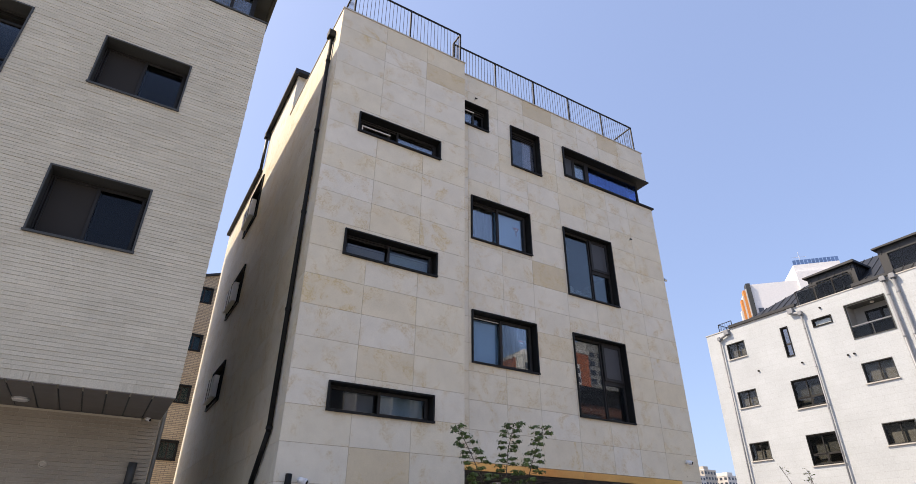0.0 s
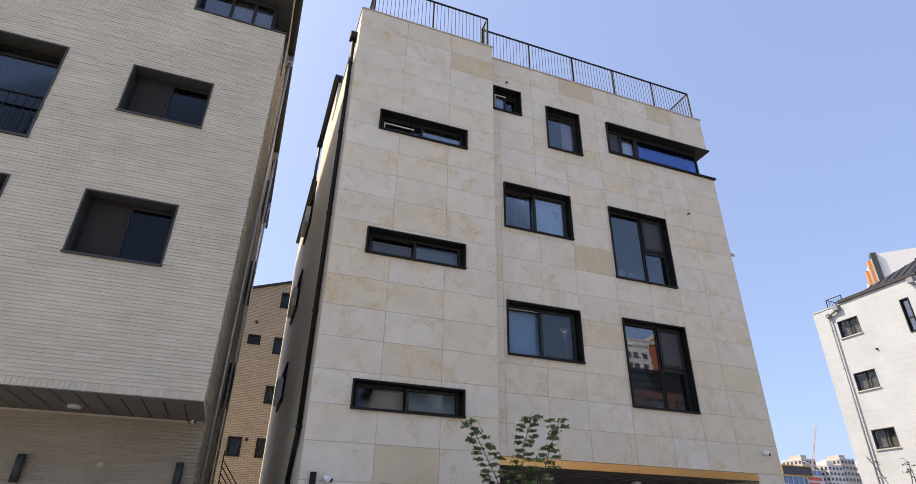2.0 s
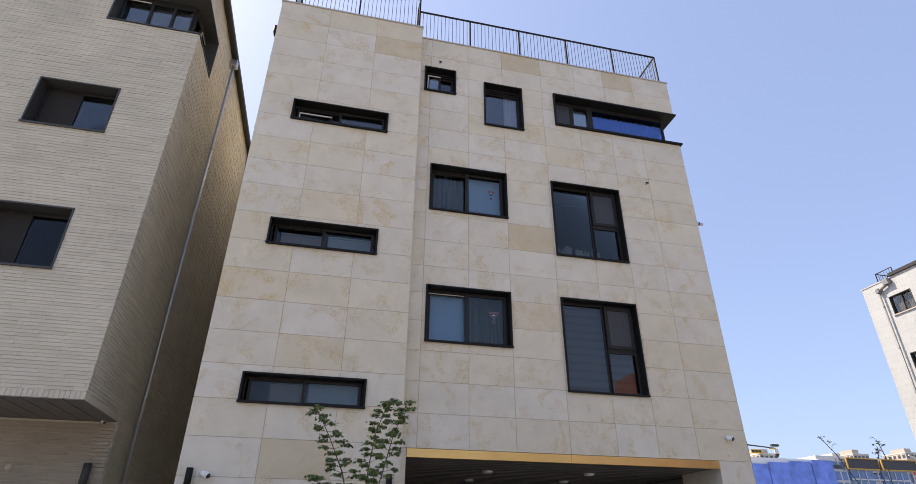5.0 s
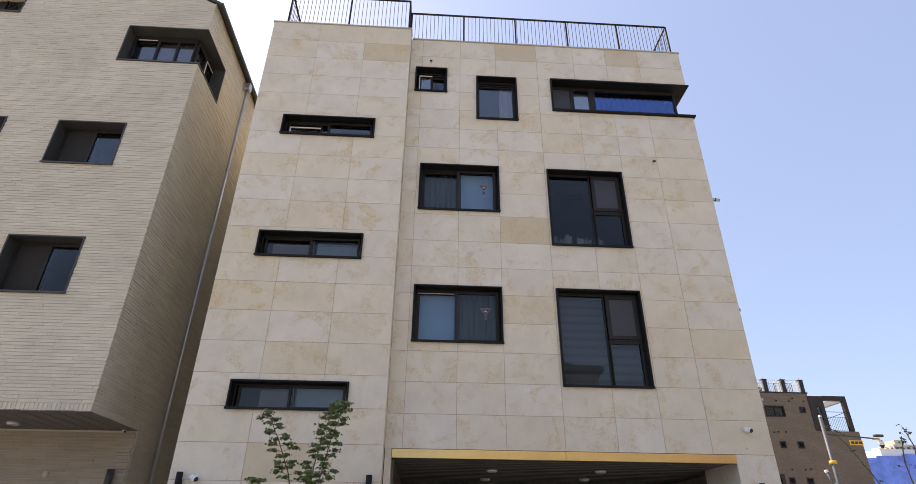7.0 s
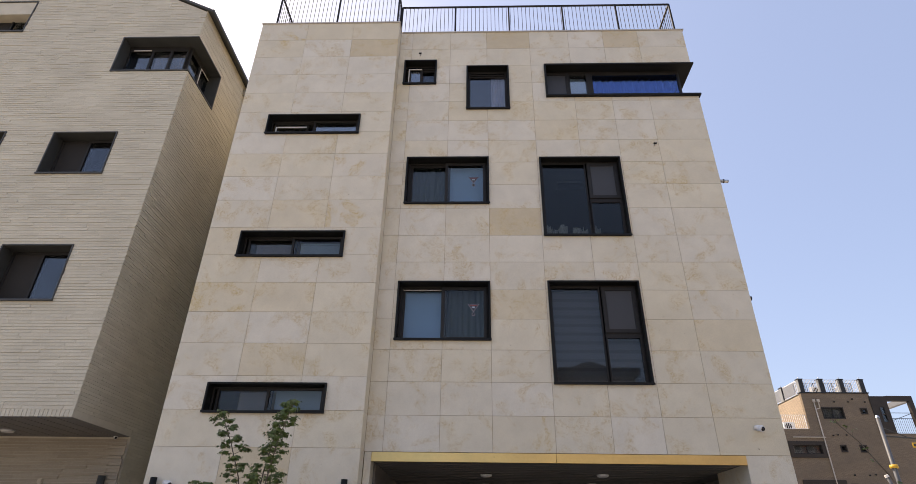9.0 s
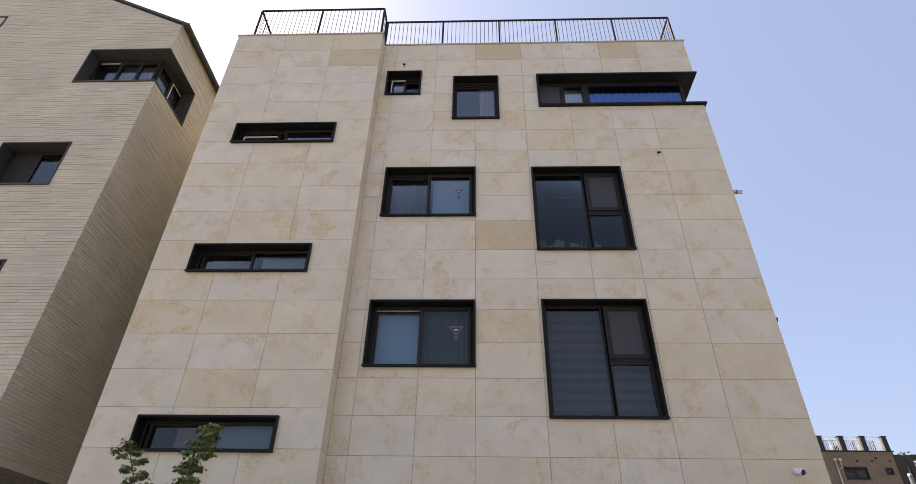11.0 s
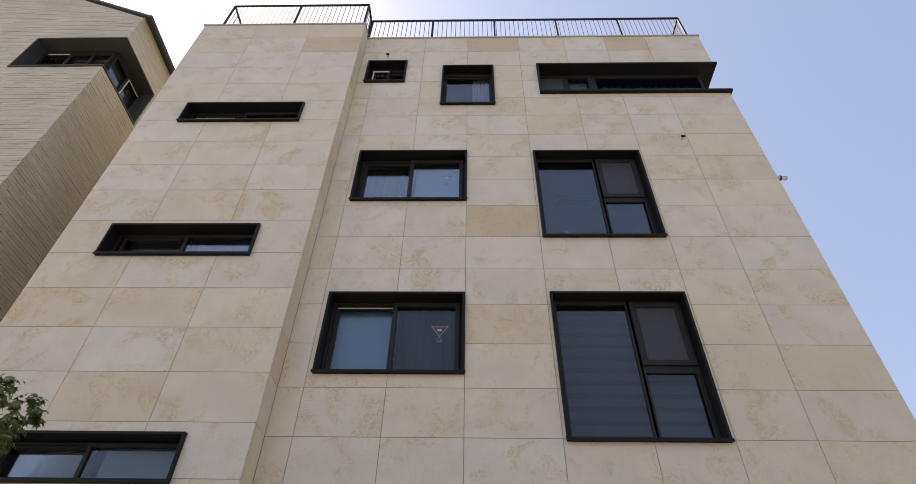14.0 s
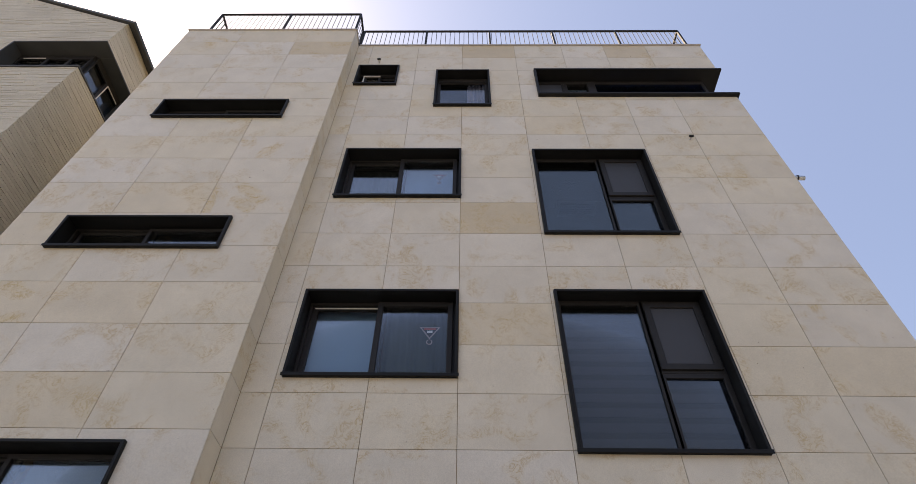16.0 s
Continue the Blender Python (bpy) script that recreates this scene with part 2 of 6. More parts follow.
CLAD_GREY = speckled("grey_stone_and_recess_shade", (0.3, 0.3, 0.29), 0.75, vary=0.1, scale=0.8)
BRICK_DEEP = courses("deep_red_brick", "x", 0.22, 0.07, (0.2, 0.075, 0.045), (0.16, 0.06, 0.038), (0.12, 0.08, 0.06), 0.01)
CONCRETE = speckled("pale_concrete", (0.55, 0.54, 0.52), 0.8, vary=0.1, scale=0.5)
CONCRETE_TAN = speckled("tan_concrete", (0.43, 0.40, 0.35), 0.8, vary=0.12, scale=0.3)
ORANGE = speckled("orange_paint", (0.60, 0.23, 0.06), 0.7, vary=0.1)
CRANE_PAINT = speckled("faded_orange_paint", (0.55, 0.36, 0.24), 0.6, vary=0.1)
FACADE_PALE = speckled("white_tower_render", (0.72, 0.72, 0.7), 0.7, vary=0.06, scale=0.2)
OCHRE = speckled("ochre_painted_metal", (0.5, 0.3, 0.06), 0.5, vary=0.12)
FACADE_WHITE = speckled("pale_far_facade", (0.5, 0.52, 0.54), 0.7, vary=0.08, scale=0.2)
NETTING = speckled("blue_netting", (0.15, 0.26, 0.72), 0.8, vary=0.3, scale=0.35, fine=3)
OFFICE_GLASS = speckled("blue_office_glazing", (0.10, 0.18, 0.36), 0.15, 0.0, vary=0.3, scale=0.2, fine=2, relief=0.0)
YELLOW = speckled("yellow_paint", (0.72, 0.43, 0.05), 0.45, vary=0.1)
BARK = speckled("grey_brown_bark", (0.12, 0.095, 0.07), 0.85, vary=0.3, scale=20, fine=90, relief=0.5)
LEAF_A = masonry("maple_leaf", (0.046, 0.08, 0.012), (0.074, 0.118, 0.018), (0.118, 0.165, 0.03), 0.5)
LEAF_FRESH = masonry("fresh_green_leaf", (0.13, 0.24, 0.03), (0.17, 0.29, 0.045), (0.21, 0.33, 0.07), 0.55)
CLOTH = speckled("white_cloth", (0.82, 0.84, 0.84), 0.85, vary=0.1)
SIGN_EDGE = speckled("pink_grey_sign_edge", (0.4, 0.31, 0.31), 0.5, vary=0.1, relief=0.0)
RED_PRINT = speckled("red_print", (0.55, 0.10, 0.08), 0.5, vary=0.1, relief=0.0)


def paving():
    m, nt, b = material("grey_paving", 0.85)
    c = ramp(nt, noise_of(nt, 0.35, 6, 0.6), (0.3, (0.285, 0.255, 0.215)), (0.7, (0.365, 0.325, 0.275)))
    c = mix(nt, 0.4, c, ramp(nt, noise_of(nt, 70.0, 3), (0.3, grey(0.16)), (0.7, grey(0.34))))
    nt.links.new(c, b.inputs["Base Color"])
    bump(nt, b, noise_of(nt, 90.0, 3), 0.4, 0.006)
    return m


PAVING = paving()


# ---- mesh helpers ----
class Mesh:
    """Collects faces; to is the map from (along, depth, up) to the world."""

    def __init__(self, to=None):
        self.v, self.f, self.to = [], [], to or (lambda u, d, z: (u, d, z))

    def add(self, pts, faces):
        n = len(self.v)
        self.v += [self.to(*p) for p in pts]
        self.f += [tuple(n + i for i in f) for f in faces]
        return self

    def box(self, u0, u1, d0, d1, z0, z1):
        p = [(u, d, z) for z in (z0, z1) for d in (d0, d1) for u in (u0, u1)]
        return self.add(p, [(0, 2, 3, 1), (4, 5, 7, 6), (0, 1, 5, 4), (2, 6, 7, 3), (0, 4, 6, 2), (1, 3, 7, 5)])

    def prism(self, pts, d0, d1):
        """A polygon of (along, up) points carried from d0 to d1."""
        n = len(pts)
        p = [(u, d0, z) for u, z in pts] + [(u, d1, z) for u, z in pts]
        return self.add(p, [tuple(range(n)), tuple(range(2 * n - 1, n - 1, -1))] + [(i, i + n, (i + 1) % n + n, (i + 1) % n) for i in range(n)])

    def tube(self, a, b, r0, r1=None, n=10, caps=True):
        a, b = Vector(a), Vector(b)
        r1 = r0 if r1 is None else r1
        w = (b - a).normalized()
        s = w.cross(Vector((0, 0, 1)) if abs(w.z) < 0.9 else Vector((1, 0, 0))).normalized()
        t = w.cross(s)
        ring = [(math.cos(i * math.tau / n), math.sin(i * math.tau / n)) for i in range(n)]
        p = [a + (s * c + t * q) * r0 for c, q in ring] + [b + (s * c + t * q) * r1 for c, q in ring]
        f = [(i, (i + 1) % n, (i + 1) % n + n, i + n) for i in range(n)]
        if caps:
            f += [tuple(range(n - 1, -1, -1)), tuple(range(n, 2 * n))]
        return self.add([tuple(q) for q in p], f)

    def slab(self, u0, u1, z0, z1, d0, d1, holes=()):
        """A plate with rectangular holes (u0, u1, z0, z1) right through it."""
        eps = 1e-5
        us = sorted({u0, u1, *[min(max(h, u0), u1) for q in holes for h in q[:2]]})
        zs = sorted({z0, z1, *[min(max(h, z0), z1) for q in holes for h in q[2:]]})
        us = [a for i, a in enumerate(us) if not i or a - us[i - 1] > eps]
        zs = [a for i, a in enumerate(zs) if not i or a - zs[i - 1] > eps]
        cells = set()
        for i in range(len(us) - 1):
            for j in range(len(zs) - 1):
                u, z = (us[i] + us[i + 1]) / 2, (zs[j] + zs[j + 1]) / 2
                if not any(h[0] < u < h[1] and h[2] < z < h[3] for h in holes):
                    cells.add((i, j))
        at = {}
        pts, faces = [], []

        def vert(i, j, k):
            if (i, j, k) not in at:
                at[i, j, k] = len(pts)
                pts.append((us[i], (d0, d1)[k], zs[j]))
            return at[i, j, k]

        for i, j in sorted(cells):
            q = [(i, j), (i + 1, j), (i + 1, j + 1), (i, j + 1)]
            faces.append(tuple(vert(*c, 0) for c in q))
            faces.append(tuple(vert(*c, 1) for c in reversed(q)))
            for (a, b), near in zip(((q[0], q[1]), (q[1], q[2]), (q[2], q[3]), (q[3], q[0])), ((i, j - 1), (i + 1, j), (i, j + 1), (i - 1, j))):
                if near not in cells:
                    faces.append((vert(*a, 0), vert(*a, 1), vert(*b, 1), vert(*b, 0)))
        if pts:
            self.add(pts, faces)
        return self

    def data(self, name, mat, bevel=0.0, smooth=False):
        me = bpy.data.meshes.new(name)
        me.from_pydata(self.v, [], self.f)
        bm = bmesh.new()
        bm.from_mesh(me)
        bmesh.ops.recalc_face_normals(bm, faces=bm.faces)
        if bevel:
            sharp = [e for e in bm.edges if len(e.link_faces) == 2 and e.calc_face_angle() > 0.6]
            bmesh.ops.bevel(bm, geom=sharp, offset=bevel, segments=1, affect="EDGES", clamp_overlap=True)
        if smooth:
            for f in bm.faces:
                f.smooth = len(f.verts) == 4
        bm.to_mesh(me)
        bm.free()
        me.materials.append(mat)
        return me


def part(name, mesh, mat, parent=None, label="", bevel=0.0, smooth=False):
    ob = new(name, mesh.data(name, mat, bevel, smooth))
    ob.parent = parent
    if label:
        tagged(ob, label)
    return ob


def thing(name, label, category, group="", kind=""):
    return tagged(new(name), label, category, group, kind)


def front(y):
    """A wall that faces -y: depth grows to +y."""
    return lambda u, d, z: (u, y + d, z)


def flank(x, way=1):
    """A wall along y; depth grows to +x (way 1: it faces -x) or to -x."""
    return lambda u, d, z: (x + way * d, u, z)


def ring(mesh, u0, u1, z0, z1, w, d0, d1):
    return mesh.slab(u0, u1, z0, z1, d0, d1, [(u0 + w, u1 - w, z0 + w, z1 - w)])


def pane(parent, to, u0, u1, z0, z1, d, mat=None, label=""):
    ob = part("pane", Mesh(to).box(u0, u1, d, d + 0.008, z0, z1), mat or GLASS, parent, label)
    ob.visible_shadow = False
    return ob


def window(parent, to, u0, u1, z0, z1, sashes, out=0.045, depth=0.22, lip=0.032, mat=None, label="", sill=0.008, sash_mat=None):
    """An opening's metal surround with its sill, sashes and panes.
    sashes: (u0, u1, z0, z1, depth, frame width, glass), in fractions of the clear opening; glass None: an open sash; a screen where SCREEN."""
    mat, sash_mat = mat or BLACK, sash_mat or SASH
    w = part("window", ring(Mesh(to), u0, u1, z0, z1, lip, -out, depth + 0.07), mat, parent, label, bevel=0.004)
    if sill:
        part("sill", Mesh(to).box(u0 - 0.012, u1 + 0.012, -out - sill, -out - 0.001, z0 - 0.006, z0 + lip + 0.004), mat, w, bevel=0.004)
    a0, a1, b0, b1 = u0 + lip, u1 - lip, z0 + lip, z1 - lip
    for f0, f1, g0, g1, d, wd, glass in sashes:
        p0, p1 = a0 + (a1 - a0) * f0, a0 + (a1 - a0) * f1
        q0, q1 = b0 + (b1 - b0) * g0, b0 + (b1 - b0) * g1
        part("sash", ring(Mesh(to), p0, p1, q0, q1, wd, d, d + 0.05), sash_mat, w, bevel=0.004)
        if glass in (SCREEN, SCREEN_DARK):
            part("insect_screen", Mesh(to).box(p0 + wd, p1 - wd, d + 0.02, d + 0.024, q0 + wd, q1 - wd), glass, w)
        elif glass:
            pane(w, to, p0 + wd * 0.8, p1 - wd * 0.8, q0 + wd * 0.8, q1 - wd * 0.8, d + 0.022, glass)
    return w


# ---- ground ----
ground = Mesh()
ground.add([(-900, -900, 0), (900, -900, 0), (900, 900, 0), (-900, 900, 0)], [(0, 1, 2, 3)])
tagged(part("ground", ground, PAVING), "grey asphalt and paving ground in front of the houses", "ground", kind="structure")

# ---- the stone apartment house ----
XL, XM, XR = 0.63, 4.04, 11.03
YL, YR = 9.20, 9.53
TOP, CAN = 12.98, 3.0
YB = 22.1
SKIN, BACK = 0.009, 0.27
W_A = (4.185, 4.975, 11.235, 12.015)
W_B = (5.69, 6.695, 10.45, 11.81)
W_C = (7.54, XR, 10.825, 11.84)
W_D = (4.41, 6.19, 7.88, 9.085)
W_E = (7.272, 9.005, 7.115, 9.068)
W_F = (4.41, 6.18, 4.93, 6.115)
W_G = (7.272, 9.0, 4.14, 6.125)
RIGHT = [W_A, W_B, W_C, W_D, W_E, W_F, W_G]
W_H = (1.305, 3.365, 9.49, 10.03)
W_I = (1.285, 3.355, 6.475, 7.045)
W_J = (1.31, 3.37, 3.54, 4.05)
LEFT = [W_H, W_I, W_J]
SIDE = [(16.2, 18.0, 10.75, 12.35), (16.2, 18.0, 7.8, 9.05), (16.2, 18.0, 5.0, 6.1)]
RGT = [(YR + SKIN + 0.02, 12.0, 10.825, 11.84)]

house = thing("apartment_building", "five-storey apartment house clad in cream limestone slabs with black windows", "building")
wall_r = part("wall", Mesh(front(YR + SKIN)).slab(XM, XR - SKIN, CAN, TOP, 0, BACK, [(a, min(b, XR), c, d) for a, b, c, d in RIGHT]), GROUT, house)
wall_l = part("wall", Mesh(front(YL + SKIN)).slab(XL + SKIN, XM - SKIN, 0, TOP, 0, BACK, LEFT), GROUT, house)
wall_s = part("wall", Mesh(flank(XL + SKIN)).slab(YL + SKIN + BACK, YB, 0, TOP, 0, BACK, SIDE), GROUT, house)
wall_j = part("wall", Mesh(flank(XM - SKIN, -1)).slab(YL + SKIN + BACK, YR + 0.4, 0, TOP, 0, 0.2), GROUT, house)
part("wall", Mesh(flank(XR - SKIN, -1)).slab(YR + SKIN + BACK, YB, CAN, TOP, 0, BACK, RGT), STONE, house)
part("wall", Mesh(front(YB)).slab(XL, XR, 0, TOP, 0, 0.2), STONE, house)
# attic storey over the back half, seen along the alley
part("wall", Mesh().box(XL + 0.02, 6.5, 13.7, 16.9, TOP + 0.03, 14.6), STONE, house)
part("roof", Mesh().box(XL - 0.12, 6.7, 13.5, 17.05, 14.6, 14.72), ROOFING, house, "dark metal attic roof")
part("roof", Mesh().box(XL + 0.3, XR - 0.3, YR + 0.3, YB, 12.62, 12.7), CAP, house)
part("gutter", Mesh().box(XL - 0.13, XL, 16.95, YB + 0.1, 12.86, 12.98), ROOFING, house, "dark metal eaves gutter", bevel=0.01)
part("gutter", Mesh().box(XL - 0.14, XL - 0.02, 13.5, 17.0, 14.5, 14.64), ROOFING, house, "dark metal eaves gutter", bevel=0.01)
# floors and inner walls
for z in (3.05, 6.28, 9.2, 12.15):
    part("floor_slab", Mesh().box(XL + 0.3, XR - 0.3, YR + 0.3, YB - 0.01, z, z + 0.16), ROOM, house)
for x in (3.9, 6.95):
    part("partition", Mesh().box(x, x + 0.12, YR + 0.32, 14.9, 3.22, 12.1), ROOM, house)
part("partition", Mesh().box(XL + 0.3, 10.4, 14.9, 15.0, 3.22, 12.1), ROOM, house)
# copings
part("coping", Mesh().box(XL - 0.02, XM + 0.02, YL - 0.025, YL + 0.27, TOP, TOP + 0.035), CAP, house, bevel=0.006)
part("coping", Mesh().box(XL - 0.02, XL + 0.27, YL + 0.272, 13.7, TOP, TOP + 0.035), CAP, house, bevel=0.006)
part("coping", Mesh().box(XM + 0.022, XR + 0.03, YR - 0.025, YR + 0.27, TOP, TOP + 0.035), CAP, house, bevel=0.006)
part("coping", Mesh().box(XR - 0.25, XR + 0.03, YR + 0.272, 13.7, TOP, TOP + 0.035), CAP, house, bevel=0.006)

# entrance recess under the right wing: gold fascia, dark ceiling, pier
part("fascia", Mesh().box(4.17, 7.22, YR - 0.015, YR + 0.05, 2.845, 2.993), BRASS, house, "brushed gold metal fascia over the car port", bevel=0.003)
part("fascia", Mesh().box(7.224, 10.30, YR - 0.015, YR + 0.05, 2.845, 2.993), BRASS, house, "brushed gold metal fascia over the car port", bevel=0.003)
part("pier", Mesh().box(10.302, XR, YR, YR + 1.3, 0, CAN - 0.003), STONE, house, "limestone-clad pier")
part("car_port_ceiling", Mesh().box(4.05, XR - 0.05, YR + 0.052, 16, 2.87, 2.96), DARK_PANEL, house, "dark ribbed car port ceiling")
for i in range(24):
    part("ceiling_rib", Mesh().box(4.12, 10.28, YR + 0.16 + i * 0.26, YR + 0.19 + i * 0.26, 2.864, 2.872), DARK_PANEL, house)
part("car_port_wall", Mesh().box(4.05, XR, 16, 16.2, 0, 2.95), DARK_PANEL, house)
part("car_port_wall", Mesh().box(10.6, XR, YR + 1.32, 16, 0, 2.855), DARK_PANEL, house)
part("jamb", Mesh().box(4.052, 4.165, YR, YR + 0.3, 0, CAN - 0.003), STONE, house)
part("jamb", Mesh().box(4.052, 4.2, YR + 0.32, 16, 0, 2.855), DARK_PANEL, house)
for x, y in ((6.1, 11.2), (8.27, 11.06), (6.14, 12.9), (8.34, 12.6)):
    d = thing("downlight", "round white recessed downlight in the car port ceiling", "ceiling lamp", "car port downlights")
    d.location = (x, y, 2.855)
    part("rim", Mesh().tube((0, 0, 0.0), (0, 0, -0.035), 0.115, 0.1, 20), WHITE, d)
    part("diffuser", Mesh().tube((0, 0, -0.036), (0, 0, -0.045), 0.08, 0.075, 20), PVC, d)

F, L = front(YR), front(YL)
dk = "black metal framed window set deep in the limestone"
w_a = window(house, F, *W_A, [(0.1, 0.55, 0.0, 0.86, 0.14, 0.05, GLASS), (0.5, 1.0, 0.0, 0.86, 0.19, 0.05, GLASS_DARK), (0, 1, 0.86, 1.0, 0.15, 0.03, GLASS_DARK)], label=dk)
part("lining", Mesh(F).box(W_A[0] + 0.1, W_A[0] + 0.42, 0.115, 0.135, W_A[3] - 0.17, W_A[3] - 0.15), PVC, w_a, "white inner frame edge")
part("lining", Mesh(F).box(W_A[0] + 0.1, W_A[0] + 0.12, 0.115, 0.135, W_A[2] + 0.05, W_A[3] - 0.171), PVC, w_a, "white inner frame edge")
window(house, F, *W_B, [(0, 1, 0.0, 1.0, 0.14, 0.06, GLASS_MID), (0.02, 0.98, 0.84, 0.9, 0.12, 0.02, GLASS_DARK)], label=dk)
for w in (W_D, W_F):
    window(house, F, *w, [(0.0, 1.0, 0.0, 1.0, 0.17, 0.035, None), (0.02, 0.53, 0.02, 0.98, 0.20, 0.06, GLASS), (0.47, 0.98, 0.02, 0.98, 0.125, 0.06, GLASS)],
           label="black metal framed two-leaf sliding window")
part("track_line", Mesh(F).box(W_F[0] + 0.09, W_F[0] + 0.86, 0.19, 0.2, W_F[3] - 0.105, W_F[3] - 0.094), PVC, house)
for w, glass in ((W_E, GLASS_TALL), (W_G, GLASS_BLIND)):
    window(house, F, *w, [(0.0, 0.6, 0.0, 1.0, 0.13, 0.055, glass), (0.58, 1.0, 0.0, 0.48, 0.13, 0.055, glass), (0.58, 1.0, 0.48, 1.0, 0.13, 0.05, None), (0.6, 0.985, 0.5, 0.98, 0.105, 0.075, SCREEN), (0.6, 0.985, 0.5, 0.98, 0.17, 0.06, GLASS_DARK)],
           label="tall black window with a fixed pane and a top-hung vent", sill=0.006)
for w in LEFT:
    window(house, L, *w, [(0.0, 1.0, 0.0, 1.0, 0.17, 0.03, None), (0.03, 0.52, 0.03, 0.97, 0.20, 0.045, GLASS), (0.48, 0.98, 0.03, 0.97, 0.14, 0.045, GLASS)],
           label="long low black sliding window in the limestone")
part("lining", Mesh(L).box(1.45, 2.14, 0.145, 0.17, 9.8, 9.822), PVC, house, "white inner frame edge")
part("lining", Mesh(L).box(1.45, 1.472, 0.145, 0.17, 9.53, 9.799), PVC, house, "white inner frame edge")
part("mullion", Mesh(L).box(2.1, 2.16, 0.22, 0.27, 9.52, 9.96), SASH, house)
# corner window of the top floor
cw = part("window", Mesh(F).box(W_C[0], XR + 0.045, -0.055, 0.5, 11.79, 11.835), BLACK, house, "long black corner window with blue glass", bevel=0.004)
part("sill", Mesh(F).box(W_C[0], XR + 0.04, -0.07, 0.5, 10.80, 10.85), BLACK, cw, bevel=0.004)
part("jamb", Mesh(F).box(W_C[0], W_C[0] + 0.04, -0.05, 0.4, 10.851, 11.789), BLACK, cw, bevel=0.004)
part("soffit", Mesh(F).box(XR - 0.245, XR + 0.045, 0.5, 2.5, 11.79, 11.835), BLACK, cw)
part("sill", Mesh(F).box(XR - 0.245, XR + 0.04, 0.5, 2.5, 10.80, 10.85), BLACK, cw)
part("head", Mesh(F).box(W_C[0] + 0.04, 10.78, 0.2, 0.27, 11.75, 11.789), SASH, cw)
for u0, u1, g in ((7.58, 8.12, SCREEN), (8.12, 8.62, GLASS), (8.66, 10.78, GLASS_BLUE)):
    part("sash", ring(Mesh(F), u0, u1, 10.851, 11.75, 0.05, 0.2, 0.26), SASH, cw, bevel=0.004)
    if g is SCREEN:
        part("insect_screen", Mesh(F).box(u0 + 0.05, u1 - 0.05, 0.22, 0.224, 10.876, 11.7), SCREEN, cw)
    else:
        pane(cw, F, u0 + 0.045, u1 - 0.045, 10.87, 11.705, 0.225, g)
part("post", Mesh(F).box(8.56, 8.68, 0.19, 0.30, 10.851, 11.748), SASH, cw)
pane(cw, flank(10.78, -1), YR + 0.27, 12.0, 10.83, 11.785, 0.0, GLASS_BLUE)
part("panel", Mesh(F).box(8.4, 8.5, 0.9, 1.0, 10.9, 10.95), SASH, cw)
# alley windows with white louvred boxes
for k, w in enumerate(SIDE):
    sw = window(house, flank(XL), *w, [(0, 1, 0, 1, 0.12, 0.05, GLASS_DARK)], label="black window on the alley side")
    bx = part("louvre_box", Mesh(flank(XL)).box(w[0] + 0.25, w[1] - 0.35, -0.19, -0.05, w[2] + 0.12, w[2] + 0.72), PVC, sw, "white louvred box on the window", bevel=0.01)
    for j in range(2):
        part("louvre_joint", Mesh(flank(XL)).box(w[0] + 0.6 + 0.4 * j, w[0] + 0.62 + 0.4 * j, -0.2, -0.19, w[2] + 0.12, w[2] + 0.72), SASH, sw)


# ---- things behind the panes ----
def blind(u0, u1, z0, z1, y, mat, label, step=0.0, mat2=None):
    b = thing("roller_blind", label, "blind")
    if not step:
        part("cloth", Mesh().box(u0, u1, y, y + 0.006, z0, z1), mat, b)
    else:
        z, k = z0, 0
        while z < z1 - 0.01:
            part("cloth_stripe", Mesh().box(u0, u1, y + 0.004 * (k % 2), y + 0.01 + 0.004 * (k % 2), z, min(z + step * (0.62 if k % 2 == 0 else 0.38), z1)), mat if k % 2 == 0 else mat2, b)
            z += step * (0.62 if k % 2 == 0 else 0.38)
            k += 1
    part("bottom_rail", Mesh().box(u0, u1, y - 0.01, y + 0.016, z0 - 0.03, z0 - 0.001), mat, b)
    part("roller", Mesh().tube((u0, y + 0.02, z1 + 0.03), (u1, y + 0.02, z1 + 0.03), 0.03), mat, b)
    return b


def curtain(u0, u1, z0, z1, y, mat, label, folds=12, deep=0.04):
    n = folds * 8
    p, f = [], []
    for i in range(n + 1):
        s = i / n
        ph = s * folds * math.tau
        d = deep * math.sin(ph + 0.6 * math.sin(ph * 0.37))
        u = u0 + (u1 - u0) * s
        p += [(u, y + d, z1), (u + 0.01 * math.sin(ph * 0.5), y + d * 1.5, z0)]
    f = [(2 * i, 2 * i + 1, 2 * i + 3, 2 * i + 2) for i in range(n)]
    c = thing("curtain", label, "curtain")
    part("cloth", Mesh().add(p, f), mat, c, smooth=True)
    part("curtain_rail", Mesh().tube((u0, y, z1 + 0.02), (u1, y, z1 + 0.02), 0.012), SASH, c)
    return c


